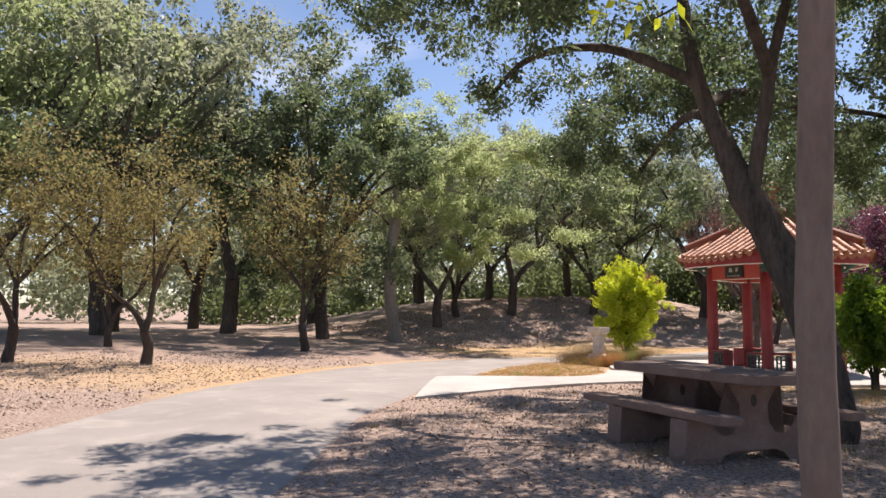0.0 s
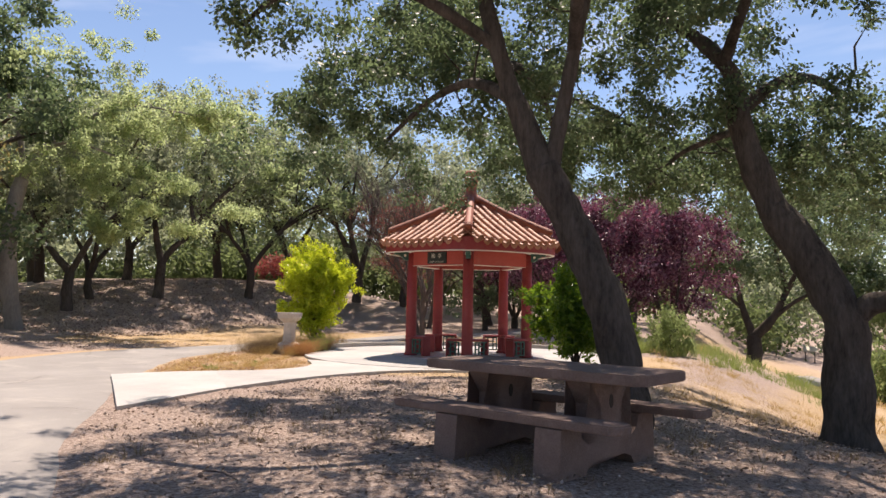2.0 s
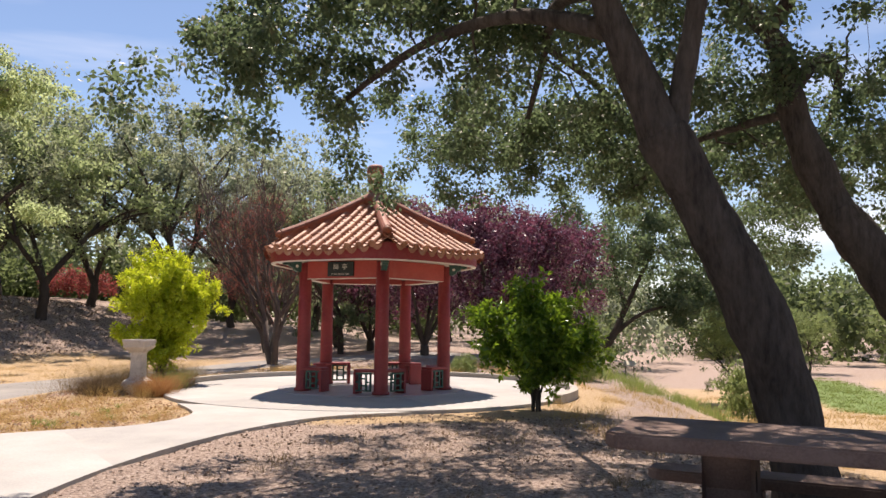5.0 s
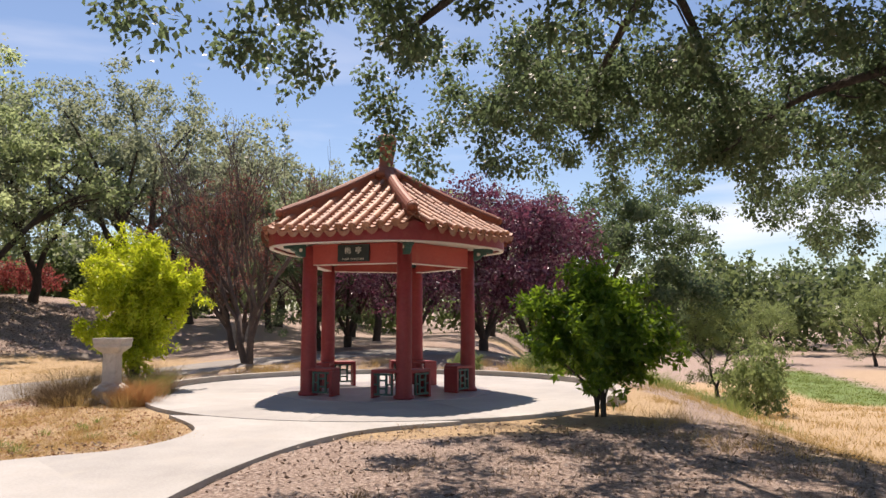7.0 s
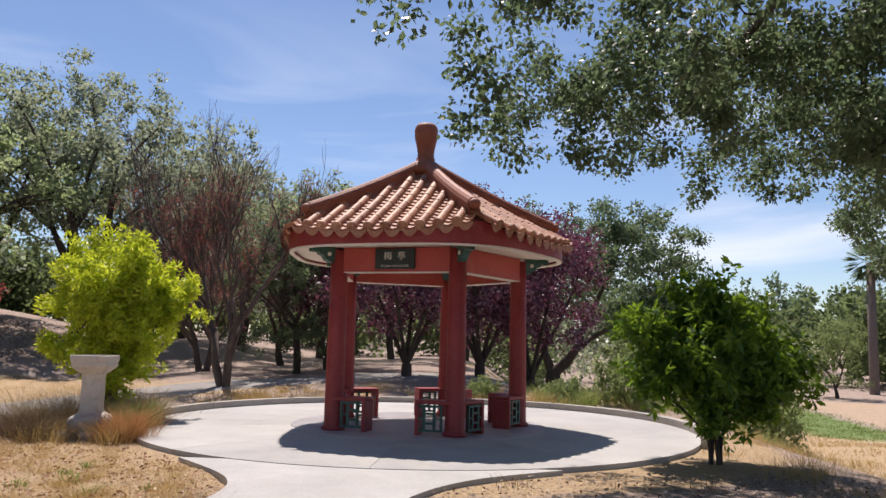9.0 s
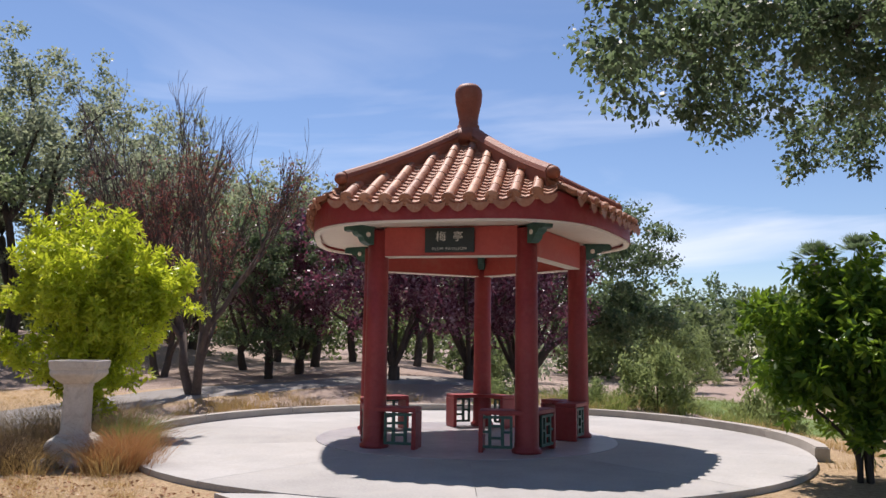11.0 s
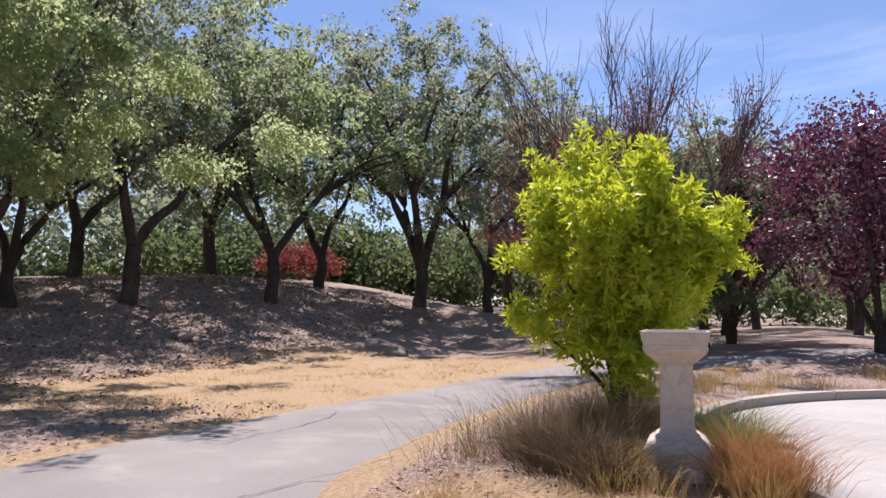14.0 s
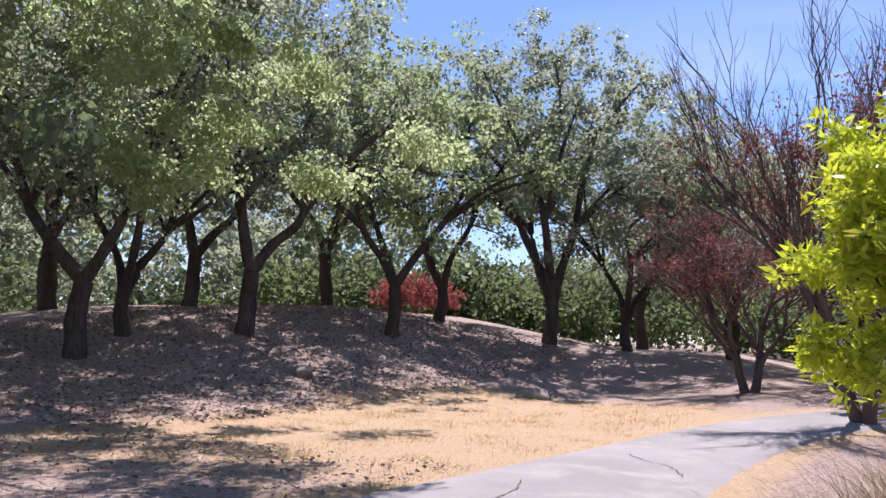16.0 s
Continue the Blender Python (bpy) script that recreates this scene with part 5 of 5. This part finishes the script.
# low green bushes behind the pad and down the slope
bush = stand(shrub("loose pale green bush on the dry slope", 47, 7.8, 26.0, 1.15, BUSH, M_WILLOW, 4200, (0.10, 0.04), 150, group="bushes on the slope", tuft=0.1), 7.8, 26.0, 2.0, 1.3, 1.6)
for x, y, size, tall in ((0.6, 19.0, 0.55, 1.0), (-1.2, 19.4, 0.5, 1.0), (1.9, 18.6, 0.8, 1.5)):
    stand_copy(bush, x, y, x * 3.1, size, tall)
willow = stand(oak(72, 6.2, 5.4, 13000, stems=2, leaf=M_WILLOW, low=0.06, label="loose sunlit willow on a thin trunk in the hollow", group="", kind="willow_tree"), 10.0, 40.0, 0.4, 0.78)
for x, y, turn, size in ((29.5, 67.0, 2.0, 1.1), (22.0, 70.0, 4.1, 0.9), (38.0, 62.0, 1.0, 1.2)):
    stand_copy(willow, x, y, turn, size)


# far woods: hundreds of crowns run together
def far_woods(name, label, seed, spots, leaf, leaves, big=1.0):
    gen = np.random.default_rng(seed)
    centres = []
    for x, y, w, tall in spots:
        z = ground_z(x, y)
        centres.append(crown_clumps(gen, (x, y, z + tall * 0.5), (w / 2, w / 2, tall * 0.52), 26, 0.5))
    centres = np.vstack(centres)
    ob = new(name, leaf_mesh(name, gen, centres, gen.uniform(0.8, 1.7, len(centres)), leaves, 0.42 * big, 0.26 * big, leaf, 0.2))
    return tagged(ob, label, "woods", kind="stuff")


def ring_spots(seed, a0, a1, r0, r1, count, tall0, tall1):
    rng = random.Random(seed)
    out = []
    for _ in range(count):
        a, r = radians(rng.uniform(a0, a1)), rng.uniform(r0, r1)
        t = rng.uniform(tall0, tall1)
        out.append((-4 + r * math.sin(a), 8 + r * math.cos(a), t * rng.uniform(0.8, 1.2), t))
    return out


far_woods("far_woods", "dense green woods beyond the park", 81, ring_spots(1, -100, 12, 52, 82, 120, 6, 10), M_OAK_GREY, 50000, 1.25)
far_woods("far_woods", "tall green woods behind the grove", 86, ring_spots(6, -80, -36, 46, 60, 42, 9, 13), M_OAK_GREY, 27000, 1.15)
far_woods("far_woods", "sunlit mixed trees across the hollow", 82, ring_spots(2, 14, 56, 84, 118, 100, 8, 12.5), M_THICKET, 62000, 1.8)
far_woods("far_woods", "dark oak woods on the far rise", 83, ring_spots(3, -10, 70, 105, 145, 80, 11, 16), M_OAK, 36000, 1.8)
far_woods("far_woods", "woods closing the view behind", 84, ring_spots(4, 70, 250, 45, 75, 60, 6, 10), M_OAK_GREY, 12000)
far_woods("understorey", "sunlit undergrowth below the grove", 85, ring_spots(5, -80, 10, 40, 52, 95, 2.0, 4.2), M_THICKET, 36000, 0.85)
far_woods("understorey", "sunlit green thicket behind the crest", 87, ring_spots(7, -46, -6, 45, 55, 44, 3.5, 6.5), M_THICKET, 30000, 0.9)


# palms across the hollow
def palm(seed):
    rng, gen = random.Random(seed), np.random.default_rng(seed)
    root = tagged(new("palm_tree"), "fan palm far off above the trees", "tree", "palms")
    verts, faces = [], []
    tube(verts, faces, [(0, 0, -0.3), (0.05, 0, 4), (0.1, 0, 9.0)], [0.34, 0.3, 0.27], 9)
    trunk = new("trunk", mesh_from("trunk", verts, faces, M_BARK_GREY, True))
    trunk.parent = root
    verts, faces = [], []
    for f in range(80):
        a, tilt = rng.uniform(0, 6.28), rng.uniform(-0.9, 1.3)
        d = Vector((math.cos(a) * math.cos(tilt), math.sin(a) * math.cos(tilt), math.sin(tilt)))
        hub = Vector((0.1, 0, 9.0)) + d * 0.8
        side = d.cross(Vector((0, 0, 1))).normalized()
        for s in range(-5, 6):
            w = (d + side * s * 0.17 + Vector((0, 0, -0.06 * abs(s)))).normalized()
            n_v = len(verts)
            verts += [hub, hub + w * 0.5 + side * 0.05, hub + w * rng.uniform(0.85, 1.1) - Vector((0, 0, 0.1)), hub + w * 0.5 - side * 0.05]
            faces.append((n_v, n_v + 1, n_v + 2, n_v + 3))
    crown = new("fronds", mesh_from("fronds", verts, faces, M_OAK))
    crown.parent = root
    return root


palm_a = stand(palm(91), 36.0, 73.5, 0, 1.35)
stand_copy(palm_a, 39.4, 71.6, 1.5, 1.4)


# ---- grass, litter and small things ----
def blades(name, label, seed, spots, count, tall, width, material, spread=0.25):
    """Tufts of thin bent blades."""
    gen = np.random.default_rng(seed)
    sp = np.array(spots, float)
    pick = gen.integers(0, len(sp), count)
    ang, rad = gen.uniform(0, 6.28, count), np.abs(gen.normal(0, 0.5, count)) * sp[pick, 2]
    x, y = sp[pick, 0] + rad * np.cos(ang), sp[pick, 1] + rad * np.sin(ang)
    z = height(x, y) - 0.02
    h = tall * gen.uniform(0.35, 1.1, count) * sp[pick, 3]
    lean = gen.normal(0, spread, (count, 2)) + np.stack([np.cos(ang), np.sin(ang)], -1) * spread
    face = gen.uniform(0, 3.14, count)
    w = width * gen.uniform(0.6, 1.3, count)
    sx, sy = np.cos(face) * w, np.sin(face) * w
    v = np.empty((count, 5, 3))
    v[:, 0] = np.stack([x - sx, y - sy, z], -1)
    v[:, 1] = np.stack([x + sx, y + sy, z], -1)
    mx, my = x + lean[:, 0] * h * 0.4, y + lean[:, 1] * h * 0.4
    v[:, 2] = np.stack([mx + sx * 0.7, my + sy * 0.7, z + h * 0.6], -1)
    v[:, 3] = np.stack([x + lean[:, 0] * h * 1.1, y + lean[:, 1] * h * 1.1, z + h * 0.95], -1)
    v[:, 4] = np.stack([mx - sx * 0.7, my - sy * 0.7, z + h * 0.6], -1)
    base = np.arange(count)[:, None] * 5
    faces = (base + np.array([[0, 1, 2, 4]])).tolist() + (base + np.array([[4, 2, 3]])).tolist()
    me = bpy.data.meshes.new(name)
    me.from_pydata(v.reshape(-1, 3).tolist(), [], faces)
    me.materials.append(material)
    return tagged(new(name, me), label, "grass", kind="stuff")


def scatter(seed, count, x0, x1, y0, y1, size, tall, keep):
    rng, out = random.Random(seed), []
    while len(out) < count:
        x, y = rng.uniform(x0, x1), rng.uniform(y0, y1)
        if keep(x, y):
            out.append((x, y, size * rng.uniform(0.6, 1.4), tall * rng.uniform(0.5, 1.3)))
    return out


def off_paving(x, y, gap=0.1):
    if math.hypot(x - PAV.x, y - PAV.y) < PAD_R + 0.2 + gap or float(road_gap(x, y)) < gap:
        return False
    return not (-6.0 < x < -0.6 and 2.2 < y < 11 and in_walk(x, y, gap))


WALK_S = spline([(-2.15, 2.75), (-2.25, 3.6), (-2.42, 5.0), (-2.4, 6.6), (-2.1, 8.2), (-1.55, 9.2), (-0.6, 9.9)], 4)
WALK_N = spline([(-5.8, 5.85), (-5.3, 6.55), (-4.5, 7.05), (-3.85, 7.5), (-3.62, 8.3), (-3.8, 9.1), (-4.6, 10.1)], 4)
WALK_RING = [tuple(p) for p in WALK_S] + [tuple(p) for p in WALK_N[::-1]]


def in_walk(x, y, gap=0.0):
    inside, k = False, len(WALK_RING)
    for i in range(k):
        (xa, ya), (xb, yb) = WALK_RING[i], WALK_RING[(i + 1) % k]
        if (ya > y) != (yb > y) and x < (xb - xa) * (y - ya) / (yb - ya) + xa:
            inside = not inside
        d2 = (xb - xa) ** 2 + (yb - ya) ** 2 + 1e-9
        t = max(0, min(1, ((x - xa) * (xb - xa) + (y - ya) * (yb - ya)) / d2))
        if math.hypot(x - xa - t * (xb - xa), y - ya - t * (yb - ya)) < gap:
            return True
    return inside


M_RUST_STRAW = leafy("rusty_straw", [(0.0, (0.20, 0.09, 0.035)), (0.6, (0.40, 0.20, 0.08)), (1.0, (0.56, 0.34, 0.15))], (0.4, 0.2, 0.08), 0.8, 0.35)
near_bath = lambda x, y: off_paving(x, y, 0.08) and math.hypot(x + 6.4, y - 12.1) > 0.3
blades("dry_grass", "straw-coloured dry grass round the bird bath", 101, scatter(1, 12, -6.9, -5.5, 11.1, 12.9, 0.25, 1.0, near_bath), 2600, 0.3, 0.0018, M_STRAW, 0.4)
blades("dry_brush", "brown wiry brush beside the path", 102, scatter(2, 22, -8.2, -6.4, 11.9, 14.8, 0.5, 1.0, near_bath), 6500, 0.55, 0.0019, M_DRYBRUSH, 0.5)
M_DARK_BRUSH = leafy("dark_brush", [(0.0, (0.05, 0.03, 0.02)), (0.7, (0.13, 0.085, 0.05)), (1.0, (0.26, 0.2, 0.12))], (0.12, 0.08, 0.04), 0.85, 0.2)
blades("dark_brush", "low dark brown dead brush beside the bird bath", 113, [(-6.95, 11.55, 0.34, 1.0), (-7.25, 11.75, 0.3, 1.1), (-6.8, 11.3, 0.25, 0.8), (-7.5, 12.1, 0.3, 1.0), (-6.05, 12.5, 0.25, 1.0)], 4200, 0.36, 0.0026, M_DARK_BRUSH, 0.75)
blades("dry_grass", "orange-brown tufts of dead grass beside the bird bath", 110, [(-5.88, 11.72, 0.3, 1.0), (-5.72, 11.45, 0.26, 0.9), (-6.0, 11.95, 0.2, 0.9), (-5.95, 11.35, 0.22, 0.7), (-6.15, 13.0, 0.25, 0.9)], 3600, 0.48, 0.0022, M_RUST_STRAW, 0.55)
blades("green_weeds", "olive-green grass behind the bird bath", 114, [(-6.0, 12.25, 0.25, 1.0), (-6.1, 12.7, 0.28, 1.1), (-6.3, 13.1, 0.25, 0.9)], 1300, 0.5, 0.0024, M_WEED, 0.4)
blades("dry_grass", "short straw on the island between the paths", 103, scatter(3, 120, -8.0, -3.5, 6.4, 11.5, 0.3, 1.0, lambda x, y: off_paving(x, y, 0.12)), 18000, 0.11, 0.0017, M_STRAW, 0.6)
blades("dry_grass", "mown straw in the open strip below the grove", 104, scatter(4, 260, -18, -10.8, 12.5, 25, 0.6, 1.0, lambda x, y: off_paving(x, y, 0.1)), 12000, 0.09, 0.003, M_STRAW, 0.7)
blades("dry_grass", "straw along the edge of the slope", 105, scatter(5, 90, 1.6, 9, 8, 17, 0.5, 1.0, lambda x, y: off_paving(x, y, 0.1)), 9000, 0.2, 0.0025, M_STRAW, 0.5)
blades("dry_grass", "straw tufts behind the pad", 106, scatter(6, 60, -7.5, 2.5, 17.6, 21.5, 0.4, 1.0, off_paving), 6000, 0.3, 0.003, M_STRAW, 0.45)
blades("green_weeds", "green weeds on the slope behind the pad", 107, scatter(7, 50, 0, 6, 17.5, 24, 0.5, 1.0, off_paving), 5000, 0.4, 0.006, M_WEED, 0.45)
blades("lawn_grass", "patchy green grass down in the hollow", 111, scatter(11, 420, 14.2, 21.6, 34, 63, 0.9, 1.0, lambda x, y: abs(x - 17.6 - 0.12 * (y - 46)) < 3.1), 9000, 0.16, 0.016, M_WEED, 0.5)
blades("dry_grass", "straw on the bank above the hollow", 112, scatter(12, 200, 6.0, 14.0, 16, 44, 0.9, 1.0, off_paving), 8000, 0.22, 0.008, M_STRAW, 0.5)
blades("green_weeds", "small green weeds in the straw", 108, scatter(8, 9, -5.6, -4.2, 7.4, 9.6, 0.12, 1.0, lambda x, y: off_paving(x, y, 0.1)), 260, 0.12, 0.007, M_WEED, 0.5)
blades("dry_grass", "sparse dry grass under the oaks", 109, scatter(9, 160, -1.5, 6.5, 0.5, 9.5, 0.3, 1.0, lambda x, y: off_paving(x, y, 0.1)), 5000, 0.12, 0.003, M_DRYBRUSH, 0.6)


def litter_sheet(name, label, seed, count, x0, x1, y0, y1, size, keep, leaf=None):
    gen = np.random.default_rng(seed)
    x, y = gen.uniform(x0, x1, count), gen.uniform(y0, y1, count)
    ok = (np.hypot(x - PAV.x, y - PAV.y) > PAD_R + 0.25) & (road_gap(x, y) > keep)
    ok &= np.array([not in_walk(a, b2, 0.05) if (-6.2 < a < 0 and 2 < b2 < 11) else True for a, b2 in zip(x, y)])
    x, y = x[ok], y[ok]
    count = len(x)
    z = height(x, y) + gen.uniform(0.0, 0.02, count) + 0.012
    centre = np.stack([x, y, z], -1)
    al = gen.normal(size=(count, 3)) * (1, 1, 0.25)
    al /= np.linalg.norm(al, axis=1)[:, None]
    sd = np.cross(al, gen.normal(size=(count, 3)) * (0.4, 0.4, 1))
    sd /= np.linalg.norm(sd, axis=1)[:, None]
    s = size * gen.uniform(0.5, 1.4, count)[:, None]
    v = np.stack([centre - al * s, centre + sd * s * 0.45, centre + al * s, centre - sd * s * 0.45], 1)
    me = bpy.data.meshes.new(name)
    me.from_pydata(v.reshape(-1, 3).tolist(), [], (np.arange(count)[:, None] * 4 + np.arange(4)).tolist())
    me.materials.append(leaf or M_LITTER)
    return tagged(new(name, me), label, "leaf litter", kind="stuff")


litter_sheet("leaf_litter", "brown fallen oak leaves under the leaning oak", 121, 26000, -3, 8, -5, 10, 0.022, 0.03)
litter_sheet("leaf_litter", "brown fallen leaves on the bank by the path", 122, 14000, -16, -4, -5, 8, 0.03, 0.03)
litter_sheet("leaf_litter", "brown fallen leaves below the grove", 123, 22000, -27, -16.5, 14, 33, 0.045, 0.2)
M_ORANGE_LITTER = leafy("orange_litter", [(0.0, (0.22, 0.10, 0.05)), (0.7, (0.40, 0.22, 0.13)), (0.9, (0.5, 0.34, 0.22)), (1.0, (0.66, 0.58, 0.48))], (0.3, 0.15, 0.08), 0.85, 0.1)
litter_sheet("leaf_litter", "brown fallen leaves shaded by drooping boughs", 125, 2600, -16.5, -10.4, 10.5, 15.0, 0.03, 0.1)
litter_sheet("leaf_litter", "orange-brown leaf scraps beside the bird bath", 124, 10000, -8.5, -3.5, 6.5, 13, 0.02, 0.02, M_ORANGE_LITTER)


def rock(label, x, y, size, seed):
    bm = bmesh.new()
    bmesh.ops.create_icosphere(bm, subdivisions=3, radius=size)
    for v in bm.verts:
        k = 1 + 0.45 * noise.noise(v.co / size * 1.3 + Vector((seed, 0, 0)))
        v.co = Vector((v.co.x * k * 1.4, v.co.y * k, v.co.z * k * 0.6))
    ob = part("rock", bm, M_ROCK, None, smooth=True)
    tagged(ob, label, "rock")
    ob.location = (x, y, ground_z(x, y) + size * 0.2)


rock("rough brown stone lying in the straw", -14.7, 24.6, 0.26, 3)
rock("brown clod of earth by the shade of the grove", -19.0, 21.3, 0.22, 8)
rock("pale flat stone at the foot of the bird bath", -6.6, 11.45, 0.12, 5)


def info_sign():
    x, y = 5.8, 57.0
    z = ground_z(x, y)
    root = tagged(new("information_sign"), "low tilted information sign on two posts by the path", "sign")
    root.location = (x, y, z)
    root.scale = (1.0, 1.0, 1.0)
    for s in (-0.3, 0.3):
        bm = bmesh.new()
        box(bm, 0.07, 0.07, 0.95, (s, 0, 0.425), 0, 0.008)
        part("post", bm, M_BARK_DARK, root)
    bm = bmesh.new()
    box(bm, 0.95, 0.6, 0.05, (0, 0, 0), 0, 0.01)
    bmesh.ops.transform(bm, matrix=Matrix.Translation((0, -0.05, 0.95)) @ Matrix.Rotation(radians(35), 4, "X"), verts=bm.verts)
    part("panel", bm, M_SIGN_METAL, root, "faded tan panel")


info_sign()


# fallen sticks and bark under the oaks
def stick(seed, x, y, length, label):
    rng = random.Random(seed)
    verts, faces = [], []
    a = rng.uniform(0, 6.28)
    p = Vector((0, 0, 0.012))
    line = [p.copy()]
    for _ in range(5):
        a += rng.uniform(-0.4, 0.4)
        p = p + Vector((math.cos(a), math.sin(a), rng.uniform(-0.05, 0.08))) * length / 5
        line.append(p.copy())
    r = length * 0.016
    tube(verts, faces, line, [r, r * 0.95, r * 0.85, r * 0.75, r * 0.6, r * 0.4], 6)
    b = a + 0.8
    tube(verts, faces, [line[2], line[2] + Vector((math.cos(b), math.sin(b), 0.15)) * length * 0.25], [r * 0.6, r * 0.25], 5)
    ob = tagged(new("fallen_stick", mesh_from("fallen_stick", verts, faces, M_TWIG, True)), label, "stick", "fallen sticks")
    ob.location = (x, y, ground_z(x, y) + 0.005)


for k, (x, y, ln) in enumerate(((1.2, 0.6, 0.55), (2.4, 1.1, 0.4), (0.3, 2.6, 0.5), (-0.6, 4.4, 0.35), (1.3, 5.6, 0.6), (4.6, 0.4, 0.5), (5.2, 1.6, 0.45), (-1.0, 6.8, 0.3), (2.2, 7.4, 0.45), (3.2, 0.2, 0.35), (0.6, 7.8, 0.4), (-18.5, 20.4, 0.8), (-20.0, 24.0, 0.9))):
    stick(200 + k, x, y, ln, "dry brown stick lying on the leaf litter")
